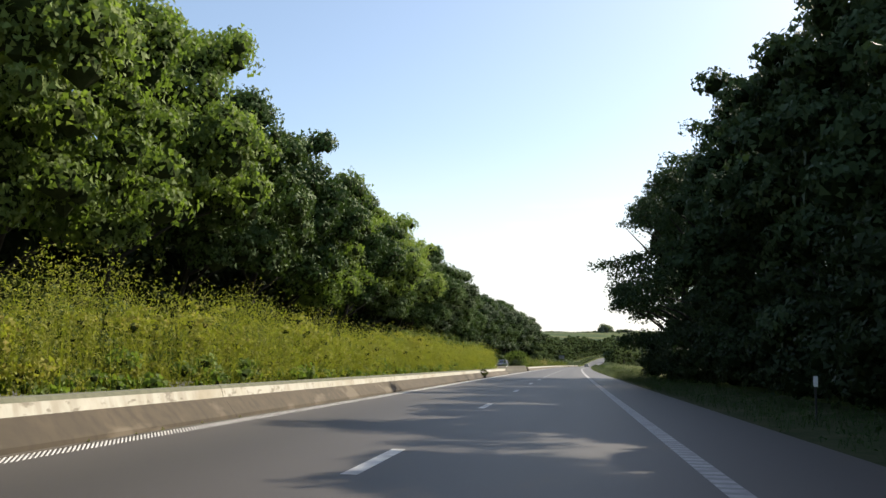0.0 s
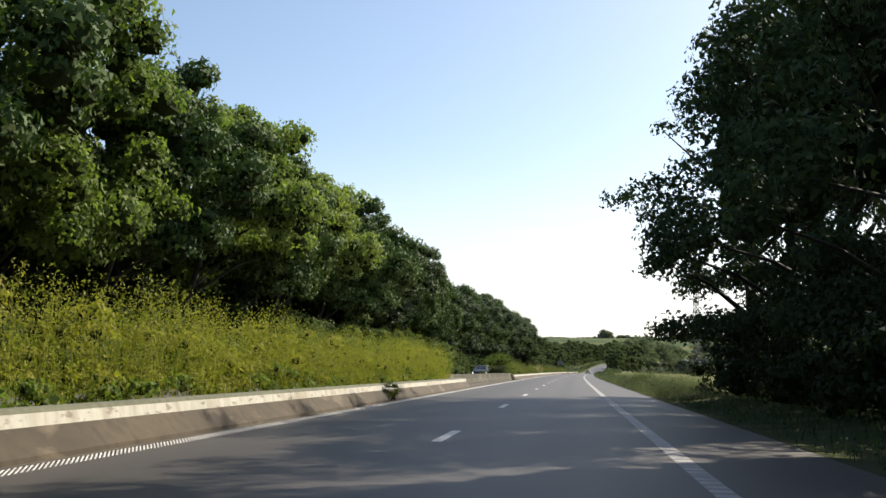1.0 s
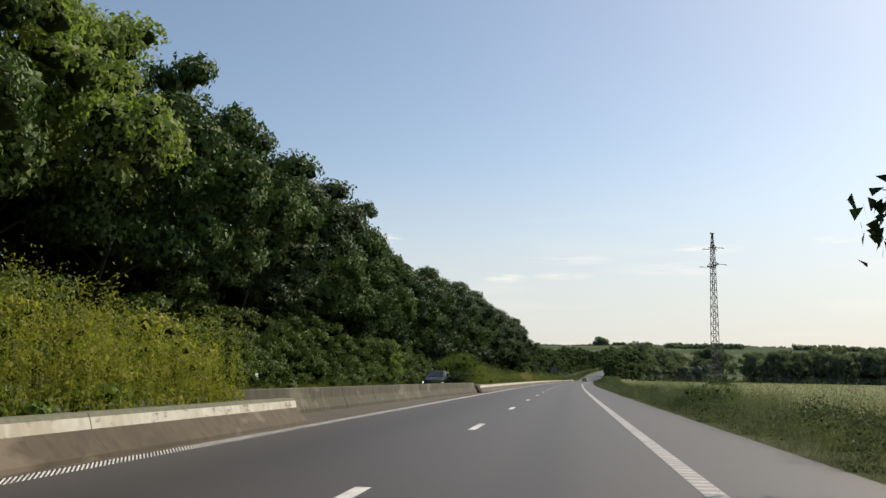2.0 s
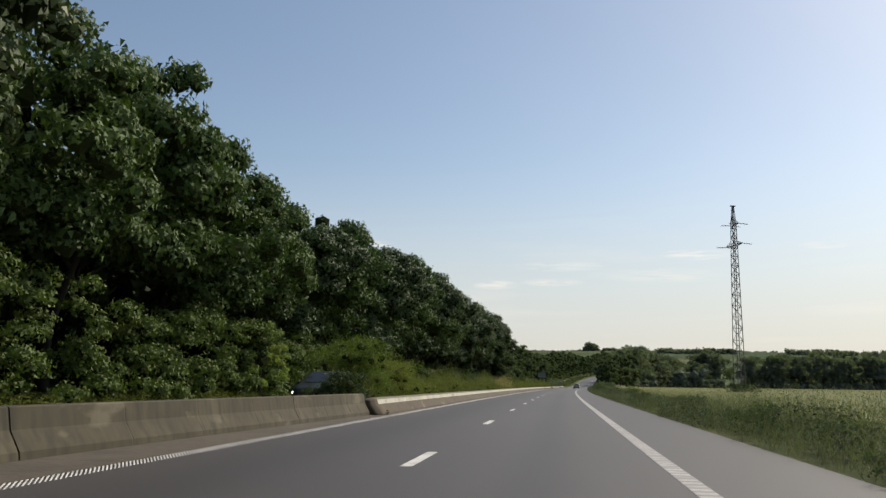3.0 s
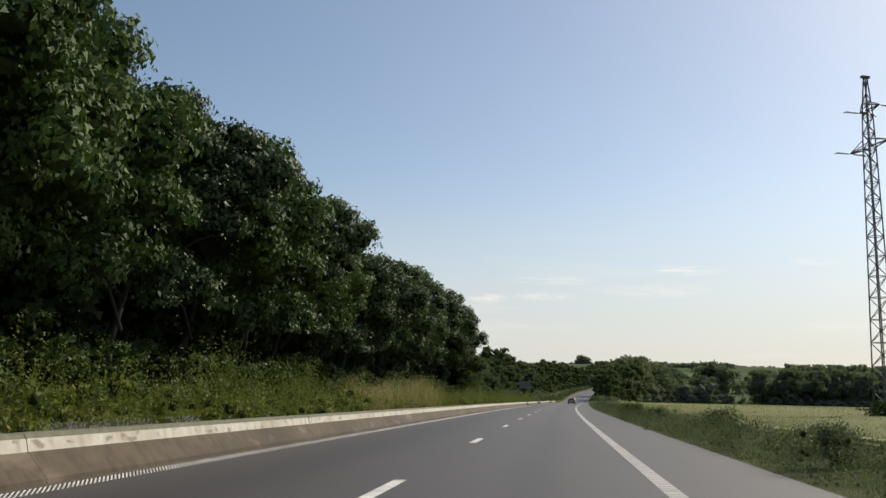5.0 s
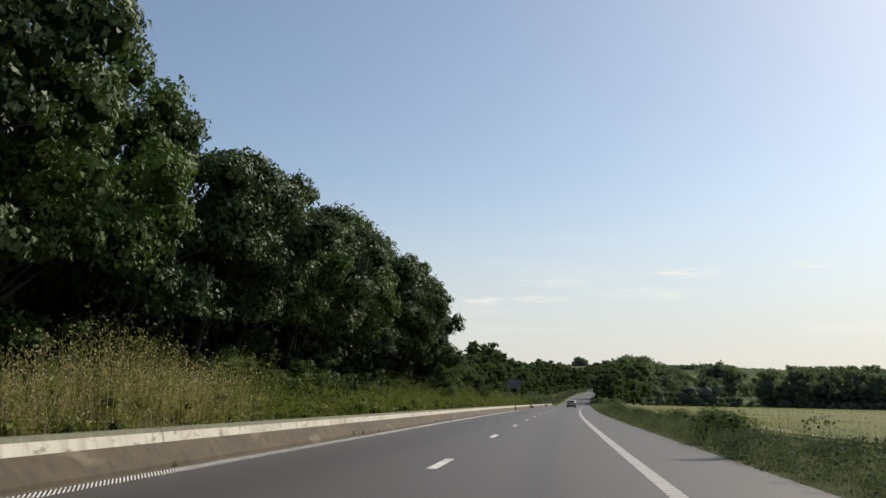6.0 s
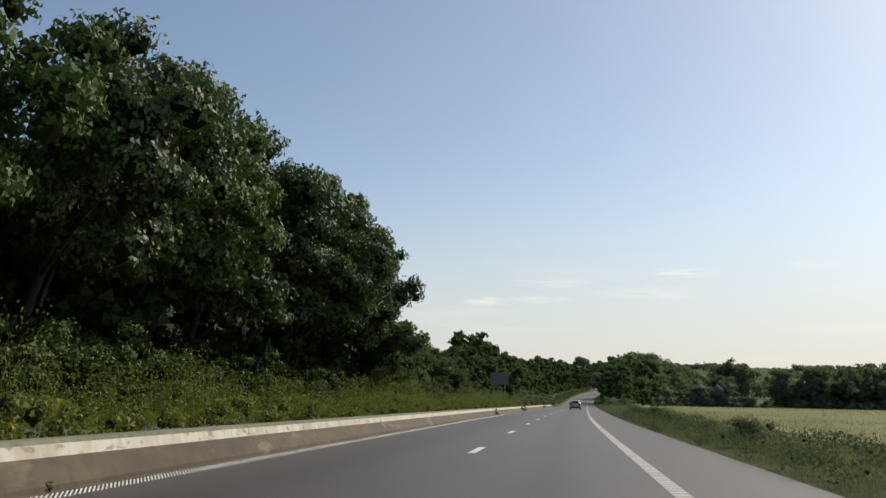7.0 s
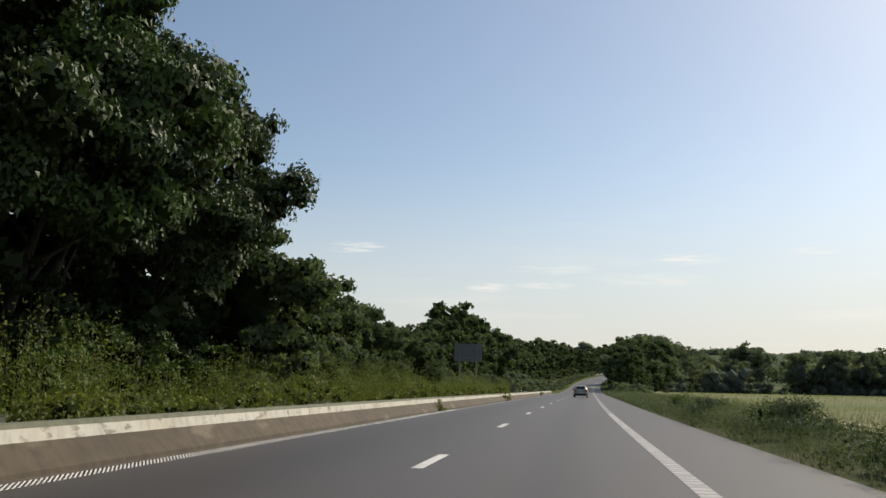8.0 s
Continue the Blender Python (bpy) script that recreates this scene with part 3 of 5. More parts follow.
ICO = bmesh.new()
bmesh.ops.create_icosphere(ICO, subdivisions=1, radius=1)
ICO_V = np.array([v.co[:] for v in ICO.verts])
ICO_F = np.array([[v.index for v in f.verts] for f in ICO.faces])
ICO.free()


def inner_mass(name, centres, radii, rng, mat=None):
    """Fills foliage with a ragged lump in each clump; the default colour is painted shade."""
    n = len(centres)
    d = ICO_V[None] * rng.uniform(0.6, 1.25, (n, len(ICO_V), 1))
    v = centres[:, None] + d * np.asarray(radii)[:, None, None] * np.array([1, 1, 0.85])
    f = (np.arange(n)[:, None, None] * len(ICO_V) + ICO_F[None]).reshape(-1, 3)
    return mesh_from(name, v.reshape(-1, 3), f, mat or FOLIAGE_SHADE)


def tube(points, radii, sides=7):
    """A tapered limb along points."""
    points = [Vector(p) for p in points]
    v, f = [], []
    for i, (p, r) in enumerate(zip(points, radii)):
        way = (points[min(i + 1, len(points) - 1)] - points[max(i - 1, 0)]).normalized()
        a = way.orthogonal().normalized()
        b = way.cross(a)
        for k in range(sides):
            g = 2 * math.pi * k / sides
            rr = r * (1 + 0.12 * math.sin(3 * g + i))
            v.append(p + a * math.cos(g) * rr + b * math.sin(g) * rr)
        if i:
            for k in range(sides):
                j = (i - 1) * sides
                f.append((j + k, j + (k + 1) % sides, j + sides + (k + 1) % sides, j + sides + k))
    return v, f


def crown_centres(rng, height, radius, low, count, shape=1.0, side=None, per_bough=4):
    """Clump centres gathered into boughs over an uneven egg-shaped crown."""
    boughs = []
    while len(boughs) < count // per_bough:
        k = rng.uniform(0, 0.95)
        z = low + (height - low) * k
        girth = radius * (math.sin(math.pi * min(1, (k * 0.86 + 0.14)) ** shape) ** 0.55)
        a = rng.uniform(0, 2 * math.pi)
        r = girth * math.sqrt(rng.uniform(0.55, 1.0)) * rng.uniform(0.8, 1.08)
        p = np.array([math.cos(a) * r, math.sin(a) * r, z])
        if side and rng.uniform() < 0.8 and p[0] * side < -radius * 0.1:
            continue
        if any(np.linalg.norm(p - q) < radius * 0.2 for q in boughs[-40:]) and rng.uniform() < 0.85:
            continue
        boughs.append(p)
    boughs = np.array(boughs)
    d = rng.normal(size=(count, 3))
    d *= (rng.uniform(0.4, 1.0, count) / np.linalg.norm(d, axis=1))[:, None]
    c = boughs[np.arange(count) % len(boughs)] + d * radius * np.array([0.27, 0.27, 0.17])
    c[:, 2] = np.minimum(c[:, 2], height - 0.05 * radius)
    return c


def tree(name, label, seed, height, radius, low, clumps, leaves, leaf, mat, group="", side=None, bark=BARK, lean=0.0, shape=1.0, clump_size=(0.13, 0.24), limbs=7, inner=0.14, core=None, filled=None, per_bough=4):
    """A broadleaved tree: tapered trunk, limbs and a crown of leaf clumps."""
    rng = np.random.default_rng(seed)
    base = tagged(new(name), label, "tree", group)
    top = np.array([lean, rng.normal(0, 0.2), height * 0.8])
    path = [np.array([0, 0, -0.3]), np.array([0.02, 0.03, height * 0.18]), top * [0.4, 0.4, 0.55], top * [0.7, 0.7, 0.8], top]
    r0 = height * 0.013 + 0.04
    v, f = tube(path, [r0 * 1.35, r0, r0 * 0.75, r0 * 0.5, r0 * 0.15], 8)
    part("trunk", mesh_from("trunk", v, f, bark, True), None, base)
    centres = crown_centres(rng, height, radius, low, clumps, shape, side, per_bough)
    centres[:, 0] += lean * centres[:, 2] / height
    radii = radius * rng.uniform(clump_size[0], clump_size[1], clumps)
    order = np.argsort(centres[:, 2])
    for k in range(limbs):
        c = centres[order[int((k + 0.5) * clumps / limbs)]]
        start = np.array([lean * 0.3, 0, max(height * 0.14, c[2] * 0.62)])
        mid = (start + c) / 2 + [0, 0, 0.35]
        v, f = tube([start, mid, c], [r0 * 0.5, r0 * 0.3, r0 * 0.1], 5)
        part("limb", mesh_from("limb", v, f, bark, True), None, base)
    p, d = clump_points(centres, radii, leaves, rng, -0.45)
    lv, lf = leaf_cloud(p, d, leaf, rng)
    deep = int(leaves * inner)
    q, e = clump_points(centres * np.array([0.6, 0.6, 1]), radii * 0.8, deep, rng)
    dv, df = leaf_cloud(q, e, leaf * 1.25, rng, wide=0.8)
    axis_z = np.linspace(low + 0.38 * (height - low), height * 0.8, 5)
    axis = np.stack([lean * axis_z / height, 0 * axis_z, axis_z], -1)
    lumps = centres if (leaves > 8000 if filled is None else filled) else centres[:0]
    part("inner_foliage", inner_mass("inner_foliage", np.concatenate([lumps, axis]), np.concatenate([radii[:len(lumps)] * (0.5 if leaves > 8000 else 0.75), np.full(5, radius * 0.3)]), rng, core), None, base, "filler lumps in the crown, painted with its shade or haze")
    verts = np.concatenate([lv, dv])
    part("crown", mesh_from("crown", verts, np.concatenate([lf, df + len(lv)]), mat), None, base)
    return base


def spot(s, o, turn=0.0, size=1.0, tall=1.0, sink=0.0):
    """A pose on the land for something that grows there."""
    x, y, z = on_ground(s, o)
    return Matrix.LocRotScale((x, y, z - sink), Euler((0, 0, turn)), (size, size, size * tall))


def plant_out(kinds, places):
    """The first of each kind is moved to its place; the others are copies of it. places: (kind, pose)."""
    first = {}
    for k, m in places:
        if k in first:
            copy_thing(kinds[k], m)
        else:
            first[k] = m
    for k, m in first.items():
        kinds[k].matrix_basis = m


rng = np.random.default_rng(7)
# tall wood beyond the oncoming carriageway
L_LABEL = "tall dark green broadleaved tree at the wood's edge"
EDGE = "trees of the wood's edge"
left_kinds = [
    tree("roadside_tree", L_LABEL, 11, 12.4, 5.2, 5.0, 106, 23000, 0.196, LEAF, EDGE, side=1, lean=2.3, core=FOLIAGE_SHADE_SOFT),
    tree("roadside_tree", L_LABEL, 12, 11.8, 5.0, 4.9, 100, 22000, 0.196, LEAF, EDGE, side=1, lean=2.5, core=FOLIAGE_SHADE_SOFT),
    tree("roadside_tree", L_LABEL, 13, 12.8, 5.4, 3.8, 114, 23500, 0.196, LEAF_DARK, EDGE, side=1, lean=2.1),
    tree("roadside_tree", L_LABEL, 14, 11.4, 5.0, 3.4, 104, 22000, 0.196, LEAF, EDGE, side=1, lean=2.6, core=FOLIAGE_SHADE_SOFT),
    tree("roadside_tree", "tall lighter green broadleaved tree at the wood's edge", 15, 12.0, 5.2, 4.1, 104, 24000, 0.19, LEAF_YOUNG, EDGE, side=1, lean=2.5, core=FOLIAGE_SHADE_SOFT),
    tree("roadside_tree", "tall lighter green broadleaved tree at the wood's edge", 16, 12.6, 5.4, 4.1, 106, 24000, 0.19, LEAF_YOUNG, EDGE, side=1, lean=2.2, core=FOLIAGE_SHADE_SOFT),
    tree("roadside_tree", "tall very dark broadleaved tree at the wood's edge", 17, 12.6, 5.3, 5.0, 108, 22500, 0.194, LEAF_DEEP, EDGE, side=1, lean=2.3),
    tree("roadside_tree", "tall very dark broadleaved tree at the wood's edge", 18, 12.0, 5.1, 4.8, 104, 22500, 0.194, LEAF_DEEP, EDGE, side=1, lean=2.4),
]
places, s = [], 20.0
EDGE_AT = (20, 36, 43, 57, 66, 84, 95, 105, 112, 119, 125, 131, 136, 140, 145, 150, 154, 158, 169, 173, 179, 186, 205, 211, 221, 233, 238, 245, 252, 258, 267, 272, 282, 297)
EDGE_TOP = (14.8, 15.0, 14.6, 14.2, 13.9, 13.7, 14.0, 13.7, 13.2, 13.2, 13.8, 14.2, 13.6, 11.4, 12.2, 11.7, 12.6, 12.2, 13.5, 12.8, 13.4, 13.8, 15.1, 14.9, 14.2, 14.0, 13.4, 13.4, 14.2, 15.2, 15.2, 16.4, 15.2, 14.9)
KIND_HIGH = (12.4, 11.8, 12.8, 11.4, 12.0, 12.6, 12.6, 12.0)
dark_pick = [2, 3, 3, 2, 3, 2, 0, 2, 3, 2]
while s < 288:
    n = len(places)
    k = (4, 5, 4, 0, 1, 5, 1, 4, 0)[n % 9] if s < 80 else (0, 4, 1, 0)[n % 4] if s < 98 else (0, 1, 6, 0, 1)[n % 5] if s < 138 else dark_pick[n % 10] if s < 225 else (6, 0, 2, 7, 1)[n % 5]
    f = float(np.interp(s, EDGE_AT, EDGE_TOP)) / KIND_HIGH[k] * rng.uniform(0.98, 1.03)
    size = 1 + (f - 1) * 0.4
    places.append((k, spot(s, -21.1 + rng.uniform(-0.7, 0.7), rng.uniform(-0.5, 0.5), size, f / size)))
    s += rng.uniform(7.0, 8.8)
places += [(6, spot(289.5, -20.9, 0.2, 1.03, 1.16)), (7, spot(296.5, -20.5, -0.3, 1.0, 1.14))]
plant_out(left_kinds, places)
back_kinds = [tree("woodland_tree", "dense tree deeper in the wood, leaves painted dark for shade", 21 + k, 11.2, 5.2, 0.6, 56, 1400, 0.62, SHADE_PAINTED_LEAF, "trees deeper in the wood", side=1, limbs=3, filled=True, per_bough=2) for k in range(2)]
back_places = [(k % 2, spot(12 + 7.0 * k + rng.uniform(-1.2, 1.2), -25.6 + rng.uniform(-1, 1), rng.uniform(-0.6, 0.6), rng.uniform(0.95, 1.1), rng.uniform(0.85, 1.0))) for k in range(41)]
back_places += [(k % 2, spot(16 + 10.5 * k, -33.5 + rng.uniform(-1, 1), rng.uniform(-0.6, 0.6), rng.uniform(0.85, 0.95))) for k in range(27)]
back_places += [(k % 2, spot(262 + 8.5 * k, -24.2 - 4.5 * (k % 2), 0.4 * k, 1.02 - 0.06 * max(0, k - 3), 0.95)) for k in range(6)]
back_places += [(k % 2, spot(s_, -24.8, 0.7 * k, z_)) for k, (s_, z_) in enumerate(((302, 0.9), (309, 0.82), (316, 0.74), (323, 0.66)))]
plant_out(back_kinds, back_places)
tree("sapling", "slender young tree with bright yellow-green leaves", 27, 4.4, 1.5, 0.9, 44, 4200, 0.12, LEAF_YOUNG, limbs=5, core=FOLIAGE_SHADE_SOFT, per_bough=2).matrix_basis = spot(144.6, -17.3)

# dark trees on the near right
R_LABEL = "tall dark tree hanging over the road shoulder"
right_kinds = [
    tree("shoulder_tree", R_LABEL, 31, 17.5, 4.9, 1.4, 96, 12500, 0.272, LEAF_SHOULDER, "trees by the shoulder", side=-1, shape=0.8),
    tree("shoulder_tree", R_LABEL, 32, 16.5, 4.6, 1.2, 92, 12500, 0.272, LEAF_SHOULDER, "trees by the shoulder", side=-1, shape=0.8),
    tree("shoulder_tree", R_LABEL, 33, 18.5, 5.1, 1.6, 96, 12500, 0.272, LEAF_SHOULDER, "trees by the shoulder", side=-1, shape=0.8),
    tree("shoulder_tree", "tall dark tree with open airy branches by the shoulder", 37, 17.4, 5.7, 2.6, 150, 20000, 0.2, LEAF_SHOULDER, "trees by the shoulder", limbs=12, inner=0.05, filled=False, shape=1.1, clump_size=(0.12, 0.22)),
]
# Places before s 4 and from o 12 outward are added for their shade.
plant_out(right_kinds, [(i % 3 if ss_ < 48 else 3, spot(ss_, oo, rng.uniform(-0.5, 0.5), sz)) for i, (ss_, oo, sz) in enumerate(
    [(-4, 10.5, 0.8), (2, 10.5, 0.79), (8, 10.5, 0.79), (14, 10.4, 0.8), (20, 10.3, 0.82), (26, 10.2, 0.85), (32, 10.0, 0.87), (38, 9.8, 0.87), (44, 9.5, 0.88), (50, 9.1, 0.88), (56, 8.9, 0.85), (35, 12.5, 0.86), (47, 12, 0.86), (29, 12.6, 0.86), (41, 12.3, 0.85), (5, 13.2, 0.85), (11, 13.2, 0.84), (17, 13.0, 0.85), (61.5, 8.9, 0.93), (67, 8.6, 0.95), (73, 8.2, 0.98)])])
# Second row added for its shade; the first four stand unseen behind the start.
second_kinds = [tree("shoulder_tree", "dense tree added for shade behind the roadside row", 35 + k, 17.0, 5.2, 0.6, 40, 3200, 0.55, LEAF_SHOULDER, "trees behind the roadside row", side=-1, limbs=3, per_bough=2) for k in range(2)]
plant_out(second_kinds, [(k % 2, spot(-37 + 10.5 * k, 15.0 - 4 * (k < 3) + rng.uniform(-1, 1), rng.uniform(-0.6, 0.6), rng.uniform(0.95, 1.02))) for k in range(9)])


# ---- hedges, bushes and weeds ----
def thicket(name, label, s0, s1, o, depth, height, clumps, leaves, leaf, mat, seed, category="bushes", rough=0.4, inside=None, clump=0.36, solid=0.38):
    """A continuous uneven bank of bushes along the road."""
    r = np.random.default_rng(seed)
    cs, co = r.uniform(s0, s1, clumps), o + r.uniform(-depth / 2, depth / 2, clumps)
    hh = height * (1 + rough * np.sin(cs * 0.35 + seed) * 0.5 + rough * r.normal(0, 0.3, clumps))
    c = on_ground(cs, co)
    c[:, 2] += r.uniform(0, 1, clumps) ** 0.8 * hh
    radii = r.uniform(0.5, 1.0, clumps) * depth * clump
    p, d = clump_points(c, radii, leaves, r)
    p[:, 2] = np.maximum(p[:, 2], ground_z(p[:, 1], np.full(len(p), o)) + 0.03)
    v, f = leaf_cloud(p, d, leaf, r)
    thing = tagged(new(name, mesh_from(name, v, f, mat)), label, category, kind="stuff")
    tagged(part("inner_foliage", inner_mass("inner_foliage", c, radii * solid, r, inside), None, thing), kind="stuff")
    return thing


thicket("ivy_bank", "dense ivy and shrubs under the wood's edge", 84, 168, -17.9, 2.4, 4.2, 590, 108000, 0.14, IVY_SUNLIT, 41)
thicket("undergrowth", "dark undergrowth at the foot of the wood", 18, 86, -18.6, 2.4, 2.4, 220, 30000, 0.2, IVY, 42)
thicket("undergrowth", "dark undergrowth at the foot of the wood", 150, 350, -18.8, 2.4, 2.9, 560, 64000, 0.18, IVY, 43)
# Bushes added to close off the sky and darken the wood's hollows.
thicket("woodland_bushes", "dense bushes added behind the wood, leaves painted dark for shade", 0, 350, -29.5, 3.0, 7.5, 600, 12000, 0.55, SHADE_PAINTED_LEAF, 37, solid=1.1)
thicket("woodland_bushes", "dense bushes added inside the wood, leaves painted dark for shade", 0, 298, -24.0, 3.2, 12.0, 1130, 42000, 0.28, SHADE_PAINTED_LEAF, 45, solid=1.0)
thicket("woodland_bushes", "dense bushes added behind the young trees, leaves painted dark for shade", 292, 350, -23.2, 3.0, 5.5, 160, 6000, 0.3, SHADE_PAINTED_LEAF, 36, solid=0.9)
thicket("woodland_bushes", "dense bushes added between the trunks, leaves painted dark for shade", 6, 335, -21.4, 1.8, 4.2, 560, 40000, 0.17, SHADE_PAINTED_LEAF, 48, clump=0.5, solid=0.55)
thicket("undergrowth", "shrubs under the trees by the shoulder, leaves painted dark for shade", -4, 77, 7.3, 3.0, 3.6, 300, 44000, 0.15, SHADE_PAINTED_LEAF, 44)
# Low growth added to hide the sunlit ground behind.
thicket("undergrowth", "low brambles added under the trees by the shoulder, leaves painted dark for shade", -10, 78, 8.9, 2.0, 1.8, 240, 16000, 0.2, SHADE_PAINTED_LEAF, 39, solid=0.8)
thicket("woodland_bushes", "dense bushes added between the trunks, leaves painted dark for shade", 218, 338, -20.0, 1.6, 3.6, 240, 22000, 0.17, SHADE_PAINTED_LEAF, 40, clump=0.5, solid=0.5)
# Bushes added to hide the bright field behind the row.
thicket("undergrowth", "dense bushes added behind the roadside row, leaves painted dark for shade", 2, 77, 12.2, 3.0, 4.6, 200, 12000, 0.4, SHADE_PAINTED_LEAF, 50, solid=0.7)
thicket("median_plants", "broad green leaves low in the median strip", 4, 83, -7.6, 1.2, 0.7, 420, 22000, 0.11, LEAF_YOUNG, 46, "weeds", clump=0.26, solid=0.4, inside=FOLIAGE_SHADE_SOFT)
thicket("median_weeds", "soft yellow-green mass of flowering weeds in the median strip", 4, 83, -7.95, 1.5, 1.75, 620, 46000, 0.075, WEED, 38, "weeds", clump=0.26, solid=0.3, inside=FOLIAGE_SHADE_SOFT, rough=0.25)
thicket("verge_weeds", "low dull green weeds along the shoulder's edge", 74, 300, 4.75, 1.7, 0.46, 900, 56000, 0.055, VERGE_WEED, 49, "weeds", clump=0.26, solid=0.1, inside=FOLIAGE_SHADE_SOFT, rough=0.8)
thicket("median_plants", "broad green leaves low in the median strip", 128, 345, -7.9, 1.7, 0.8, 1100, 56000, 0.09, WEED_GREEN, 47, "weeds", clump=0.26, solid=0.42, inside=FOLIAGE_SHADE_SOFT)


def weeds(name, label, s0, s1, o0, o1, per_m2, height, mat, seed, blade=0.035, leafy=5, leaf=0.09, category="weeds", lean=0.12, tall_wave=0.25, short=0.55):
    """Upright stems with small leaves, thick on the ground."""
    r = np.random.default_rng(seed)
    n = int((s1 - s0) * abs(o1 - o0) * per_m2)
    s, o = r.uniform(s0, s1, n), r.uniform(o0, o1, n)
    base = on_ground(s, o)
    wave = 1 + tall_wave * (0.5 * np.sin(s * 0.9 + o * 1.3) + 0.5 * np.sin(s * 0.23 + 2 * o))
    h = height * r.uniform(short, 1.1, n) * wave
    tip = base + np.stack([r.normal(0, lean, n) * h, r.normal(0, lean, n) * h, h], -1)
    a = r.uniform(0, math.pi, n)
    side = np.stack([np.cos(a), np.sin(a), np.zeros(n)], -1) * blade
    mid = base * 0.45 + tip * 0.55 + side * r.normal(0, 1, n)[:, None]
    v1 = np.stack([base - side * 0.6, base + side * 0.6, mid], 1).reshape(-1, 3)
    v2 = np.stack([mid - side * 0.5 - (mid - base) * 0.4, mid + side * 0.5 - (mid - base) * 0.4, tip], 1).reshape(-1, 3)
    k = r.uniform(0.25, 1.02, (n, leafy))
    pts = (base[:, None] * (1 - k[..., None]) + tip[:, None] * k[..., None] + r.normal(0, 0.06, (n, leafy, 3))).reshape(-1, 3)
    nr = np.tile(np.array([0.3, -0.3, 0.8]), (len(pts), 1))
    v3, _ = leaf_cloud(pts, nr, leaf, r, 0.45, 0.5, 0.1)
    v = np.concatenate([v1, v2, v3])
    return tagged(new(name, mesh_from(name, v, np.arange(len(v)).reshape(-1, 3), mat)), label, category, kind="stuff")


weeds("median_weeds", "tall yellow-green flowering weeds in the median strip", 4, 83, -8.7, -6.95, 36, 2.2, WEED, 51, blade=0.01, leaf=0.06, leafy=28, short=0.7, tall_wave=0.16)
weeds("median_weeds", "tall green weeds in the median strip", 128, 345, -8.7, -6.95, 26, 1.62, WEED_GREEN, 52, tall_wave=0.4, blade=0.008, leaf=0.06, leafy=16)
weeds("dry_grass", "pale dry grass standing among the median weeds", 195, 214, -8.6, -7.05, 85, 1.7, DRY_GRASS, 53, blade=0.01, leafy=9, leaf=0.05, lean=0.16)
weeds("verge_grass", "rough tall grass along the shoulder", 70, 300, 3.72, 7.2, 40, 0.6, VERGE_GRASS, 54, blade=0.009, leafy=3, leaf=0.04, category="grass", lean=0.34, tall_wave=0.5)
weeds("verge_grass", "waist-high rank grass at the start of the open verge", 76, 132, 4.7, 7.6, 30, 0.95, VERGE_GRASS, 60, blade=0.01, leafy=5, leaf=0.05, category="grass", lean=0.22, tall_wave=0.5)
weeds("verge_grass", "rough tall grass along the far shoulder", 300, 640, 3.72, 9, 9, 0.55, VERGE_GRASS, 58, blade=0.045, leafy=3, leaf=0.12, category="grass", lean=0.3, tall_wave=0.5)
weeds("verge_grass", "green grass along the foot of the ivy bank", 84, 152, -17.5, -16.82, 45, 0.6, WEED_GREEN, 59, blade=0.012, leafy=6, leaf=0.08, category="grass", lean=0.25)
# Ivy's darker colours on this grass stand for the shade under the trees.
weeds("verge_grass", "rough grass at the foot of the dark trees, coloured dark for their shade", 6, 70, 3.85, 6.4, 16, 0.36, IVY, 55, blade=0.014, leafy=2, leaf=0.07, category="grass", lean=0.25)
weeds("field_grass", "pale ripening grass of the open field", 76, 420, 7.2, 20, 8, 0.3, FIELD_GRASS, 56, blade=0.012, leafy=1, leaf=0.04, category="grass", lean=0.15)
weeds("field_grass", "pale ripening grass of the far field", 110, 640, 20, 90, 0.4, 0.4, FIELD_GRASS, 57, blade=0.05, leafy=1, leaf=0.1, category="grass", lean=0.15)
# ---- trees farther along ----
low_kinds = [tree("young_tree", "bushy young tree on the roadside bank", 61 + k, 8.0, 3.6, 0.5, 72, 10000, 0.25, LEAF_BANK, "young roadside trees", side=1, limbs=4, per_bough=3) for k in range(2)]
plant_out(low_kinds, [(k % 2, spot(305 + 6.5 * k, -18.6 + rng.uniform(-1, 1), rng.uniform(-0.6, 0.6), (1.22, 1.12, 1.05, 0.98, 0.9, 0.86, 0.85, 0.8)[k], 1.0)) for k in range(8)])
mid_kinds = [tree("bank_tree", "rounded tree beside the climbing road", 65 + k, 14.0, 5.6, 0.8, 60, 2000, 0.6, LEAF_BANK, "trees beside the climbing road", limbs=4, core=FOLIAGE_SHADE_SOFT, per_bough=2, filled=True) for k in range(3)]
mid_places = [(k % 3, spot(s_, o_, rng.uniform(0, 6), z_, 1.0)) for k, (s_, o_, z_) in enumerate(
    [(356, -21, 0.5), (364, -21.5, 0.52), (372, -22, 0.58), (381, -22, 0.66), (390, -22, 0.78), (399, -21, 0.98), (404, -24, 1.02), (410, -21.5, 0.96), (420, -21.5, 0.9), (430, -19.5, 0.95), (437, -19.5, 0.9), (448, -20, 0.8)])]
for k in range(48):
    mid_places.append((k % 3, spot(440 + 10 * k + rng.uniform(-3, 3), -20 + rng.uniform(-1.5, 1), rng.uniform(0, 6), rng.uniform(0.58, 0.95) + min(0.25, 0.02 * k))))
for k in range(16):
    mid_places.append((k % 3, spot(450 + 14 * k + rng.uniform(-3, 3), -31 + rng.uniform(-3, 3), rng.uniform(0, 6), rng.uniform(0.85, 1.05))))
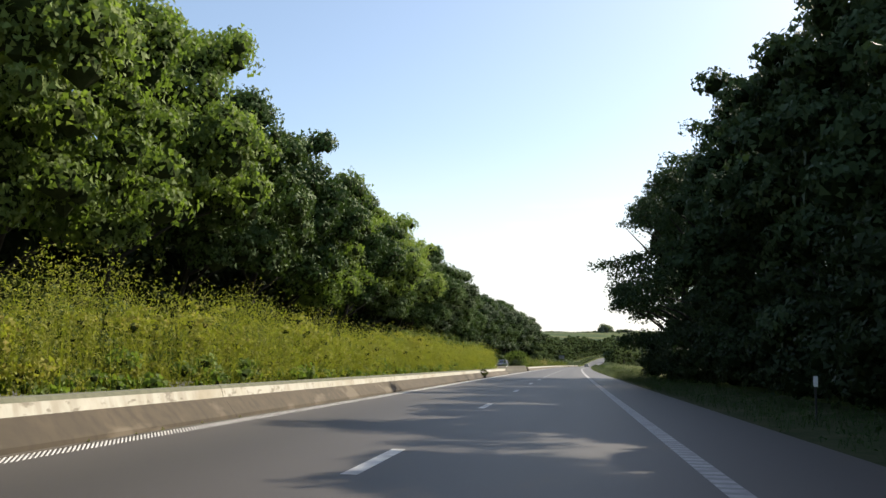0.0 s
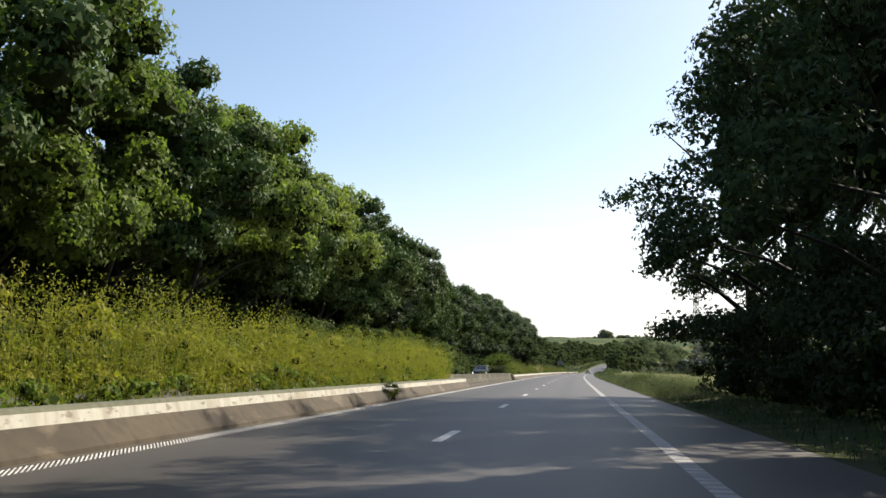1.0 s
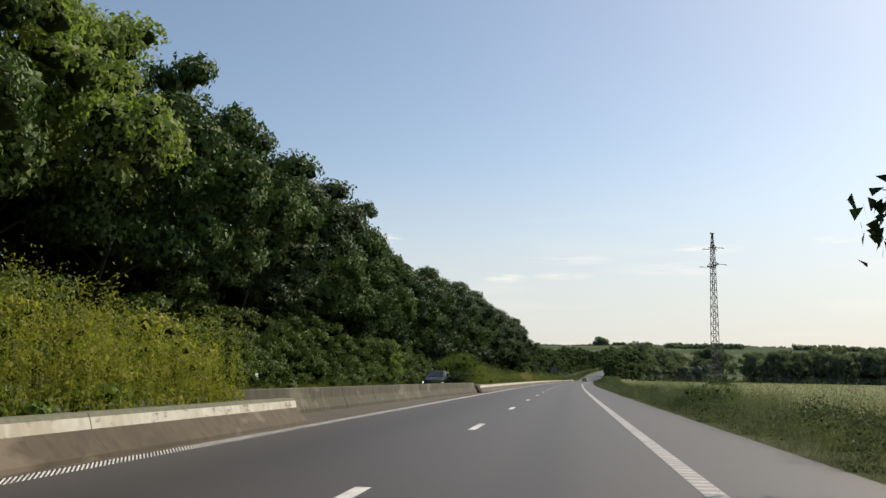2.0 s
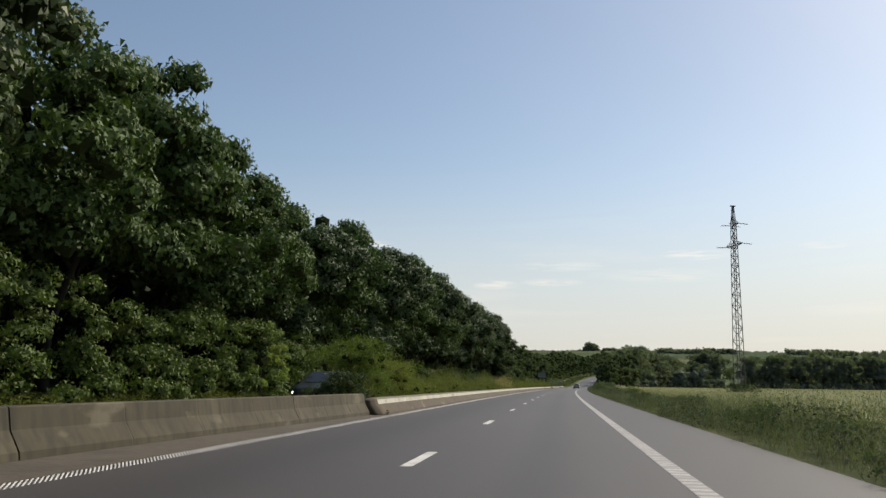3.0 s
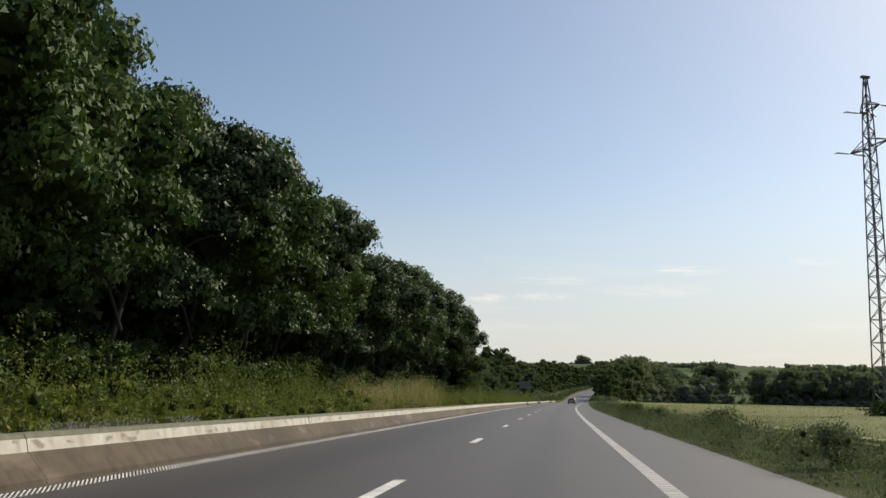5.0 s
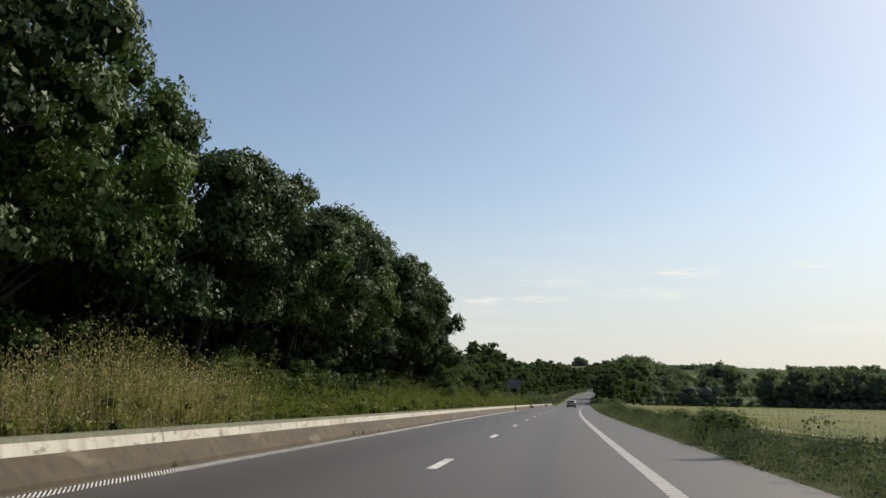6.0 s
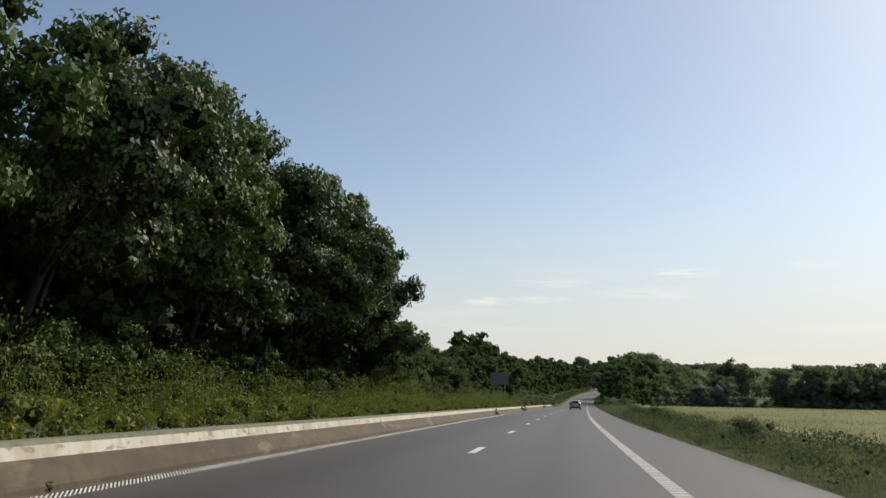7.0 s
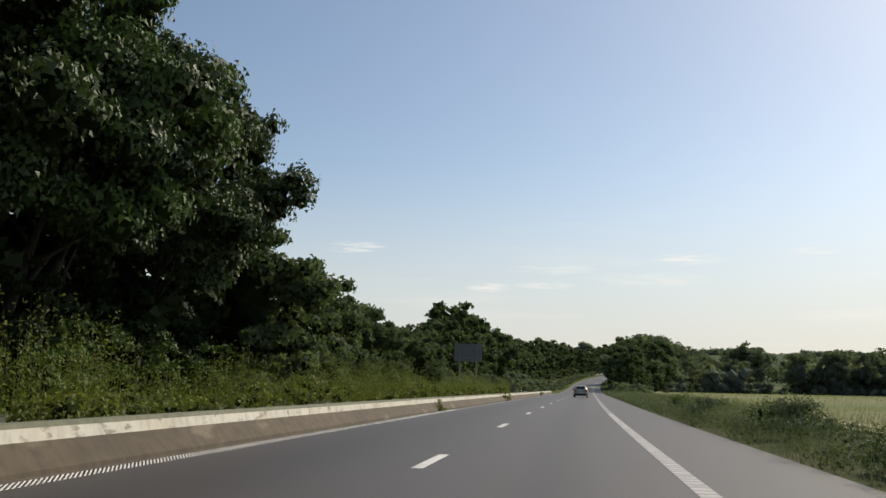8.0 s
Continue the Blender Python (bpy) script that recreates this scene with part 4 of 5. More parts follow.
mid_places += [(k % 3, spot(s_, o_, k, z_)) for k, (s_, o_, z_) in enumerate([(478, 10.5, 0.7), (487, 10.0, 0.88), (498, 10.8, 0.95), (509, 10.2, 1.0), (521, 11.5, 1.05), (533, 12.0, 1.1), (515, 16.5, 1.05), (530, 20, 1.15)])]
plant_out(mid_kinds, mid_places)
thicket("bank_hedge", "continuous low hedge on the bank of the climbing road", 352, 700, -18.6, 3.0, 2.8, 420, 22000, 0.5, LEAF_FAR_HAZED, 66, inside=FAR_INNER_HAZED)
thicket("median_hedge", "shrubs in the median strip of the climbing road", 346, 700, -7.9, 1.8, 1.9, 420, 22000, 0.32, LEAF_FAR_HAZED, 67, inside=FAR_INNER_HAZED)
thicket("roadside_hedge", "ragged hedge beside the shoulder where the road climbs", 425, 640, 9.5, 6.0, 1.5, 500, 20000, 0.4, LEAF_FAR_HAZED, 68, inside=FAR_INNER_HAZED, clump=0.16)

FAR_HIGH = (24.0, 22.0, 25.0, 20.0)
far_kinds = [tree("far_tree", "large rounded tree of the valley wood", 71 + k, FAR_HIGH[k], (9.6, 10.5, 9.0, 10.0)[k], -0.5, 66, 3900, 1.05, LEAF_FAR_HAZED, "trees of the valley wood", limbs=4, clump_size=(0.17, 0.32), core=FAR_INNER_HAZED, inner=0.1, per_bough=2) for k in range(4)]
far_places = []


def far(x, y, high):
    """One tree of the valley wood, high metres tall."""
    o = x - float(np.interp(y, CY, CX))
    k = int(rng.integers(4))
    size = high / FAR_HIGH[k]
    far_places.append((k, Matrix.LocRotScale((x, y, float(ground_z(y, o)) - 0.2), Euler((0, 0, rng.uniform(0, 6))), (size, size, size))))


# clumps beside the road's bend, an old round tree, then the wood across the field
for x, y, high in [(34, 578, 18), (40, 596, 20), (47, 640, 24), (54, 652, 23), (63, 690, 25.5), (56, 702, 26.5), (72, 702, 22.5), (80, 730, 23.5), (88, 738, 20), (98, 722, 17), (106, 728, 16.5),
                   (113, 744, 27.5), (118.5, 748, 24.5), (108, 752, 25.5)]:
    far(x, y, high)
for k in range(24):
    far(150.5 + 10 * k + rng.uniform(-2, 3), 770 + rng.uniform(-8, 8), rng.uniform(0.93, 1.03) * (22.5 + 0.28 * min(k, 16)))
for k in range(14):
    far(162 + 21 * k + rng.uniform(-6, 6), 800 + rng.uniform(-10, 10), rng.uniform(0.95, 1.05) * (26 + 0.4 * min(k, 10)))
for k in range(12):
    far(-14 - 20 * k, 830 + rng.uniform(-20, 20), rng.uniform(16, 21))
plant_out(far_kinds, far_places)


def skyline(name, label, runs, mat, seed, leaf=3.4, per=20):
    """Far woods and hedges on the hill: many clumps of coarse foliage in unbroken rows."""
    r = np.random.default_rng(seed)
    cs, rr = [], []
    for x0, x1, y0, y1, high, count in runs:
        for k in range(count):
            x, y = x0 + (x1 - x0) * (k + r.uniform(0, 1)) / count, r.uniform(y0, y1)
            o = x - float(np.interp(y, CY, CX))
            z = float(ground_z(y, o)) + 3 * math.sin(o * 0.008 + 1) * float(smooth(1500, 2200, y))
            h = high * r.uniform(0.7, 1.1) * (0.8 + 0.2 * math.sin(x * 0.021) + 0.2 * math.sin(x * 0.057 + y * 0.01))
            for j in range(2):
                cs.append((x + r.normal(0, 1.5), y, z + h * (0.22 + 0.4 * j)))
                rr.append(high * 0.42)
    cs, rr = np.array(cs), np.array(rr)
    p, d = clump_points(cs, rr, len(cs) * per, r)
    v, f = leaf_cloud(p, d, leaf, r, 0.6, 0.8)
    thing = tagged(new(name, mesh_from(name, v, f, mat)), label, "far wood", kind="stuff")
    tagged(part("inner_foliage", inner_mass("inner_foliage", cs, rr * 0.75, r, FAR_INNER_HAZED), None, thing), kind="stuff")
    return thing


skyline("hilltop_wood", "far broken line of trees along the hilltop", [(-900, -40, 2200, 2260, 10, 330), (-40, 70, 2200, 2240, 8, 40), (74, 112, 2200, 2230, 15, 14), (82, 104, 2200, 2225, 24, 7), (122, 150, 2200, 2240, 15, 10), (150, 420, 2210, 2250, 9, 90), (255, 285, 2190, 2230, 14, 10), (420, 1700, 2200, 2260, 10, 420)], LEAF_FAR_HAZED, 81)
skyline("hillside_hedges", "far hedgerows and copses on the hillside", [(-700, -120, 1500, 1530, 13, 190), (190, 330, 1700, 1740, 12, 50), (420, 900, 1690, 1740, 13, 150), (-300, 20, 1160, 1220, 13, 110), (215, 260, 1120, 1140, 8, 16)], LEAF_FAR_HAZED, 82)
skyline("valley_wood", "dense unbroken mass of the valley wood", [(44, 62, 640, 665, 13, 12), (58, 104, 705, 735, 14, 34), (106, 115, 745, 755, 17, 8), (153, 480, 778, 800, 20, 150)], LEAF_FAR_HAZED, 85, 1.3, 70)
skyline("wood_edge_shrubs", "dense shrubs along the foot of the valley wood", [(36, 60, 600, 640, 5.0, 14), (66, 120, 700, 716, 6.0, 32), (150, 470, 752, 762, 7.0, 110)], LEAF_FAR_HAZED, 84, 0.9, 50)
# ---- things by the road ----
def box(bm, x0, x1, y0, y1, z0, z1, m=None):
    vs = [bm.verts.new((x, y, z)) for z in (z0, z1) for x, y in ((x0, y0), (x1, y0), (x1, y1), (x0, y1))]
    if m is not None:
        for v in vs:
            v.co = m @ v.co
    for f in ((3, 2, 1, 0), (4, 5, 6, 7), (0, 1, 5, 4), (1, 2, 6, 5), (2, 3, 7, 6), (3, 0, 4, 7)):
        bm.faces.new([vs[i] for i in f])
    return bm


def bar(bm, a, b, r, sides=4):
    """A straight steel member from a to b."""
    a, b = Vector(a), Vector(b)
    way = (b - a).normalized()
    u = way.orthogonal().normalized()
    w = way.cross(u)
    rings = [[bm.verts.new(p + (u * math.cos(g) + w * math.sin(g)) * r) for g in [2 * math.pi * (k + 0.5) / sides for k in range(sides)]] for p in (a, b)]
    for k in range(sides):
        bm.faces.new((rings[0][k], rings[0][(k + 1) % sides], rings[1][(k + 1) % sides], rings[1][k]))
    bm.faces.new(rings[0][::-1])
    bm.faces.new(rings[1])
    return bm


MAST = speckled("weathered_mast_steel", (0.065, 0.067, 0.067), (0.13, 0.13, 0.127), 5, 0.65, 0.4, None, 0.1, (1, 1, 1), 0.3)
GLASS_INS = speckled("insulator_porcelain", (0.12, 0.10, 0.09), (0.22, 0.19, 0.17), 8, 0.35, 0.4)


def pylon(x, y, z, height):
    """Slender lattice power mast with a long lower and a short upper cross-arm."""
    mast = tagged(new("power_pylon"), "tall slender grey steel lattice power mast in the field", "pylon")
    mast.matrix_basis = pose(x, y, z, 0, 0, 20)
    half = lambda h: np.interp(h, (0, 23.4, 27.0, height), (0.68, 0.37, 0.29, 0.09))
    corners = ((1, 1), (-1, 1), (-1, -1), (1, -1))
    for cx, cy in corners:
        bm = bmesh.new()
        for h0, h1 in ((-0.4, 23.4), (23.4, 27.0), (27.0, height)):
            bar(bm, (cx * half(max(h0, 0)), cy * half(max(h0, 0)), h0), (cx * half(h1), cy * half(h1), h1), 0.075)
        part("leg", bm, MAST, mast)
    levels = [0.0]
    while levels[-1] < height - 1.0:
        levels.append(levels[-1] + max(0.75, 1.25 * half(levels[-1]) + 0.25))
    levels[-1] = height - 0.25
    for i, (h0, h1) in enumerate(zip(levels, levels[1:])):
        for k in range(4):
            (ax, ay), (bx, by) = corners[k], corners[(k + 1) % 4]
            a0, a1 = half(h0), half(h1)
            p, q = ((ax * a0, ay * a0, h0), (bx * a1, by * a1, h1)), ((bx * a0, by * a0, h0), (ax * a1, ay * a1, h1))
            part("brace", bar(bmesh.new(), *(p if (i + k) % 2 else q), 0.04), MAST, mast)
            if i % 2 == 0:
                part("brace", bar(bmesh.new(), (ax * a0, ay * a0, h0), (bx * a0, by * a0, h0), 0.035), MAST, mast)
    for h, reach, back in ((23.6, 2.4, 2.4), (27.0, 1.5, 0.9)):
        w = float(half(h))
        arm = bmesh.new()
        for sgn, far_end in ((-1, reach), (1, back)):
            for cx in (-1, 1):
                bar(arm, (cx * w, sgn * w, h), (0, sgn * far_end, h + 0.12), 0.07)
                bar(arm, (cx * w, sgn * w, h + 0.75), (0, sgn * far_end, h + 0.16), 0.05)
            bar(arm, (-w, sgn * w, h), (w, sgn * w, h), 0.05)
            bar(arm, (-w * 0.5, sgn * (w + far_end) / 2, h + 0.05), (w * 0.5, sgn * (w + far_end) / 2, h + 0.05), 0.04)
        arm_ob = part("cross_arm", arm, MAST, mast)
        for sgn, far_end in ((-1, reach), (1, back)):
            for side in (-1, 1):
                ins = bmesh.new()
                bar(ins, (0, sgn * far_end, h + 0.1), (side * 1.75, sgn * far_end, h - 0.02), 0.04, 6)
                for d in range(5):
                    t0 = 0.35 + d * 0.26
                    bar(ins, (side * t0, sgn * far_end, h + 0.08), (side * (t0 + 0.07), sgn * far_end, h + 0.075), 0.085, 8)
                part("insulator", ins, GLASS_INS, arm_ob)
    cap = bmesh.new()
    box(cap, -0.42, 0.42, -0.14, 0.14, height - 0.2, height)
    part("cap", cap, MAST, mast)
    return mast


pylon(29.69, 238.4, 0.2, 30.3)

# ---- vehicles ----
def paint(name, colour, rough=0.3, metal=0.3):
    m, n, l, b = material(name, rough, metal)
    d = noise_node(n, l, 6, 5)
    r = ramp(n, [(0.3, colour), (0.8, tuple(c * 1.35 + 0.006 for c in colour))])
    l.new(d.outputs["Fac"], r.inputs["Fac"])
    l.new(r.outputs["Color"], b.inputs["Base Color"])
    b.inputs["Coat Weight"].default_value = 0.25
    return m


CAR_GLASS = paint("dark_car_glass", (0.015, 0.018, 0.02), 0.08, 0.0)
TYRE = speckled("tyre_rubber", (0.012, 0.012, 0.012), (0.03, 0.03, 0.03), 20, 0.9)
RIM = paint("alloy_rim", (0.2, 0.2, 0.21), 0.6, 0.5)
TRIM = speckled("black_plastic_trim", (0.012, 0.012, 0.013), (0.03, 0.03, 0.032), 18, 0.6)
TAIL = paint("red_tail_lamp", (0.35, 0.012, 0.012), 0.2, 0.0)
PLATE = paint("pale_plate", (0.6, 0.6, 0.57), 0.5, 0.0)
LAMP, _n, _l, _b = material("lit_headlamp", 0.2)
_b.inputs["Base Color"].default_value = (0.9, 0.92, 0.95, 1)
_b.inputs["Emission Color"].default_value = (0.9, 0.95, 1.0, 1)
_b.inputs["Emission Strength"].default_value = 3.0


def car(name, label, body_paint, stations, width, wheel_y, wheel_r, lamps_on):
    """A car along +y, its tail at y = 0. stations: y, under, belt, top, half width at belt and at top."""
    thing = tagged(new(name), label, "car")

    def section(y, zb, zbelt, zt, hb, ht):
        half = [(hb * 0.92, zb), (hb, zb + 0.12), (hb * 1.01, (zb + zbelt) / 2), (hb, zbelt), ((hb + ht) / 2 * 1.01, zbelt + (zt - zbelt) * 0.55), (ht * 1.02, zt - 0.05 * (zt - zbelt)), (ht * 0.9, zt)]
        return [(x, y, z) for x, z in half] + [(-x, y, z) for x, z in reversed(half)]

    body = part("body", loft([section(*s_) for s_ in stations]), body_paint, thing)
    body.modifiers.new("round", "BEVEL").width = 0.02

    def quad(pname, pts, mat, parent, label_="", thick=0.015):
        """A thin panel through four corners."""
        c = [Vector(p) for p in pts]
        nrm = (c[1] - c[0]).cross(c[3] - c[0]).normalized() * thick
        bm = bmesh.new()
        lo, hi = [bm.verts.new(p - nrm) for p in c], [bm.verts.new(p + nrm) for p in c]
        bm.faces.new(lo[::-1])
        bm.faces.new(hi)
        for i in range(4):
            bm.faces.new((lo[i], lo[(i + 1) % 4], hi[(i + 1) % 4], hi[i]))
        bmesh.ops.recalc_face_normals(bm, faces=bm.faces)
        return part(pname, bm, mat, parent, label_)

    def inset(a, b, k):
        return tuple(p + (q - p) * k for p, q in zip(a, b))

    roof = [i for i, s_ in enumerate(stations) if s_[3] > max(x[3] for x in stations) - 0.12]
    r0, r1 = roof[0], roof[-1]

    def edge(i, k, side):
        y, zb, zbelt, zt, hb, ht = stations[i]
        x, z = hb + (ht - hb) * k, zbelt + (zt - zbelt) * k
        return (side * (x * 1.012), y, z)

    for side in (-1, 1):
        for i in range(r0, r1):
            a, b = stations[i], stations[i + 1]
            pts = [edge(i, 0.1, side), edge(i + 1, 0.1, side), edge(i + 1, 0.85, side), edge(i, 0.85, side)]
            c = tuple(sum(q[j] for q in pts) / 4 for j in range(3))
            quad("side_window", [inset(p, c, 0.06) for p in pts], CAR_GLASS, thing, "dark side window")
    for (lo, hi), pname in (((r1 + 1, r1), "windscreen"), ((r0 - 1, r0), "rear_window")):
        a, b = stations[lo], stations[hi]
        lift = 0.012
        pts = [(-a[5] * 0.86, a[0], a[3] + lift), (a[5] * 0.86, a[0], a[3] + lift), (b[5] * 0.86, b[0], b[3] + lift), (-b[5] * 0.86, b[0], b[3] + lift)]
        c = tuple(sum(q[j] for q in pts) / 4 for j in range(3))
        quad(pname, [inset(p, c, 0.08) for p in pts], CAR_GLASS, thing, "dark glass")
    hw = width / 2
    for y in wheel_y:
        for side in (-1, 1):
            bm = bmesh.new()
            bmesh.ops.create_cone(bm, cap_ends=True, segments=24, radius1=wheel_r, radius2=wheel_r, depth=0.2,
                                  matrix=Matrix.Translation((side * (hw - 0.09), y, wheel_r)) @ Matrix.Rotation(math.pi / 2, 4, "Y"))
            bmesh.ops.bevel(bm, geom=[e for e in bm.edges if len(e.link_faces) == 2 and e.calc_face_angle() > 1], offset=0.03, segments=2, affect="EDGES")
            tyre = part("wheel", bm, TYRE, thing, "black tyre")
            bm = bmesh.new()
            for k in range(5):
                g = 2 * math.pi * k / 5
                x = side * (hw + 0.012)
                bar(bm, (x, y, wheel_r), (x, y + math.cos(g) * wheel_r * 0.62, wheel_r + math.sin(g) * wheel_r * 0.62), 0.035, 4)
            bmesh.ops.create_cone(bm, cap_ends=True, segments=20, radius1=wheel_r * 0.66, radius2=wheel_r * 0.6, depth=0.02,
                                  matrix=Matrix.Translation((side * hw, y, wheel_r)) @ Matrix.Rotation(math.pi / 2, 4, "Y"))
            part("rim", bm, RIM, tyre, "grey alloy rim")
    tail, nose = stations[1], stations[-2]
    for side in (-1, 1):
        bm = bmesh.new()
        box(bm, side * tail[4] * 0.62, side * tail[4] * 0.97, stations[0][0] - 0.01, tail[0] + 0.08, tail[2] - 0.2, tail[2] - 0.01)
        part("tail_lamp", bm, TAIL, thing, "red tail lamp")
        bm = bmesh.new()
        box(bm, side * nose[4] * 0.56, side * nose[4] * 0.98, nose[0] - 0.12, nose[0] + 0.06, nose[2] - 0.15, nose[2] - 0.03)
        part("headlamp", bm, LAMP if lamps_on else RIM, thing, "white headlamp")
        y = stations[r1 + 1][0] - 0.3
        bm = bmesh.new()
        bmesh.ops.create_uvsphere(bm, u_segments=10, v_segments=6, radius=0.1, matrix=Matrix.Translation((side * (hw + 0.07), y, stations[r1][2] + 0.07)) @ Matrix.Diagonal((1.1, 0.6, 0.75, 1)))
        part("mirror", bm, TRIM, thing, "black door mirror")
        bm = bmesh.new()
        box(bm, side * (hw - 0.02), side * (hw + 0.01), 1.0, stations[-1][0] - 1.1, stations[3][1] + 0.0, stations[3][1] + 0.1)
        part("sill", bm, TRIM, thing)
    bm = bmesh.new()
    box(bm, -hw * 0.86, hw * 0.86, -0.03, 0.12, 0.3, 0.48)
    part("rear_bumper", bm, TRIM, thing)
    bm = bmesh.new()
    box(bm, -hw * 0.6, hw * 0.6, stations[-1][0] - 0.1, stations[-1][0] + 0.02, 0.3, 0.52)
    part("grille", bm, TRIM, thing, "dark grille")
    for pname, y, z in (("rear_plate", stations[0][0] - 0.035, 0.66), ("front_plate", stations[-1][0] + 0.03, 0.45)):
        bm = bmesh.new()
        box(bm, -0.26, 0.26, y - 0.01, y + 0.01, z - 0.055, z + 0.055)
        part(pname, bm, PLATE, thing, "pale number plate")
    return thing


HATCH = [(0.0, 0.36, 0.82, 0.86, 0.76, 0.68), (0.07, 0.28, 0.94, 1.02, 0.84, 0.66), (0.42, 0.24, 0.97, 1.40, 0.87, 0.60), (1.25, 0.2, 0.96, 1.47, 0.88, 0.61),
         (2.2, 0.2, 0.94, 1.43, 0.88, 0.59), (2.95, 0.2, 0.92, 0.99, 0.88, 0.72), (3.6, 0.22, 0.84, 0.89, 0.85, 0.68), (3.98, 0.28, 0.66, 0.74, 0.79, 0.62), (4.08, 0.36, 0.58, 0.62, 0.70, 0.56)]
WAGON = [(0.0, 0.38, 0.86, 0.92, 0.80, 0.72), (0.08, 0.30, 0.98, 1.08, 0.88, 0.70), (0.55, 0.26, 1.02, 1.52, 0.91, 0.64), (1.5, 0.22, 1.01, 1.60, 0.93, 0.66),
         (2.6, 0.22, 0.99, 1.56, 0.93, 0.63), (3.45, 0.22, 0.97, 1.06, 0.92, 0.76), (4.2, 0.24, 0.90, 0.96, 0.90, 0.74), (4.58, 0.30, 0.72, 0.80, 0.84, 0.68), (4.68, 0.38, 0.62, 0.66, 0.74, 0.6)]


def on_road(thing, s_, o, turn=0.0):
    x, y, z = at(s_, o)
    h = float(np.interp(s_, SS, HEAD))
    thing.matrix_basis = pose(x, y, z + road_top(o) if o > -6 else z, 0, 0, math.degrees(-h) + turn)


on_road(car("hatchback_car", "small grey hatchback driving away on the asphalt", paint("grey_car_paint", (0.3, 0.265, 0.21), 0.45, 0.0), HATCH, 1.76, (0.75, 3.3), 0.31, False), 368, -0.45)
on_road(car("estate_car", "dark blue-grey car with lit headlamps on the opposite carriageway", paint("dark_blue_car_paint", (0.012, 0.016, 0.02), 0.35, 0.0), WAGON, 1.86, (0.85, 3.75), 0.34, True), 138.2, -10.95, 180)

# ---- roadside furniture ----
WHITE_POST = speckled("white_plastic", (0.62, 0.62, 0.6), (0.8, 0.8, 0.78), 9, 0.5)
SIGN_BACK = speckled("sign_back_grey", (0.14, 0.147, 0.147), (0.2, 0.207, 0.207), 5, 0.6, 0.4, None, 0.1, (1, 1, 1), 0.4)


def sign_seen_from_behind(s_, o, w, z0, z1):
    """A traffic sign for the other carriageway: plate, two rails behind, two posts."""
    sign = tagged(new("road_sign"), "grey back of a road sign on two posts", "road sign")
    x, y, z = on_ground(s_, o)
    sign.matrix_basis = pose(x, y, z, 0, 0, 0)
    part("plate", box(bmesh.new(), -w / 2, w / 2, -0.015, 0.015, z0, z1), SIGN_BACK, sign, "plain grey sheet metal")
    for h in (z0 + 0.25, z1 - 0.25):
        part("rail", box(bmesh.new(), -w / 2 + 0.05, w / 2 - 0.05, -0.055, -0.016, h - 0.03, h + 0.03), STEEL, sign)
    for px in (-w * 0.3, w * 0.3):
        part("post", bar(bmesh.new(), (px, -0.1, -0.3), (px, -0.1, z1 - 0.1), 0.045, 10), STEEL, sign)
    return sign


sign_seen_from_behind(322, -8.2, 2.05, 2.75, 4.05)


def plate_post(label, s_, o, low, high, w, turn=0.0):
    """A small white plate on a thin dark post."""
    thing = tagged(new("marker_post"), label, "marker post")
    x, y, z = on_ground(s_, o)
    thing.matrix_basis = pose(x, y, z, 0, 0, turn)
    part("post", bar(bmesh.new(), (0, 0, -0.2), (0, 0, high - 0.03), 0.022, 8), TRIM, thing, "thin dark post")
    bm = box(bmesh.new(), -w / 2, w / 2, -0.034, -0.022, low, high)
    bmesh.ops.bevel(bm, geom=list(bm.edges), offset=0.003, segments=1, affect="EDGES")
    part("plate", bm, WHITE_POST, thing, "white plate")
    return thing


plate_post("small white marker plate in the shade of the trees", 18.2, 4.9, 0.78, 0.99, 0.085)
plate_post("small white marker plate by the wood's edge", 108.6, -16.55, 0.95, 1.16, 0.25, 70)


# ---- bushes and tufts standing alone ----
def bush(name, label, seed, height, radius, clumps, leaves, leaf, mat, group=""):
    """A shrub: thin stems from one foot and a ragged mass of small leaves."""
    r = np.random.default_rng(seed)
    thing = tagged(new(name), label, "bush", group)
    c = np.stack([r.normal(0, radius * 0.45, clumps), r.normal(0, radius * 0.45, clumps), r.uniform(0.12, 0.92, clumps) * height], -1)
    c[:, :2] *= (1.15 - 0.45 * c[:, 2:3] / height)
    for k in range(5):
        v, f = tube([(0.05 * k - 0.1, 0, -0.1), c[k] * [0.5, 0.5, 0.5], c[k]], [0.03, 0.02, 0.008], 5)
        part("stem", mesh_from("stem", v, f, BARK, True), None, thing)
    p, d = clump_points(c, radius * r.uniform(0.25, 0.5, clumps), leaves, r, -0.2)
    p[:, 2] = np.maximum(p[:, 2], 0.04)
    v, f = leaf_cloud(p, d, leaf, r, 0.3, 0.4)
    part("inner_foliage", inner_mass("inner_foliage", c, radius * np.full(clumps, 0.09), r, FOLIAGE_SHADE_SOFT), None, thing, "dark filler lumps painted for the shade inside the bush")
    part("leaves", mesh_from("leaves", v, f, mat), None, thing)
    return thing


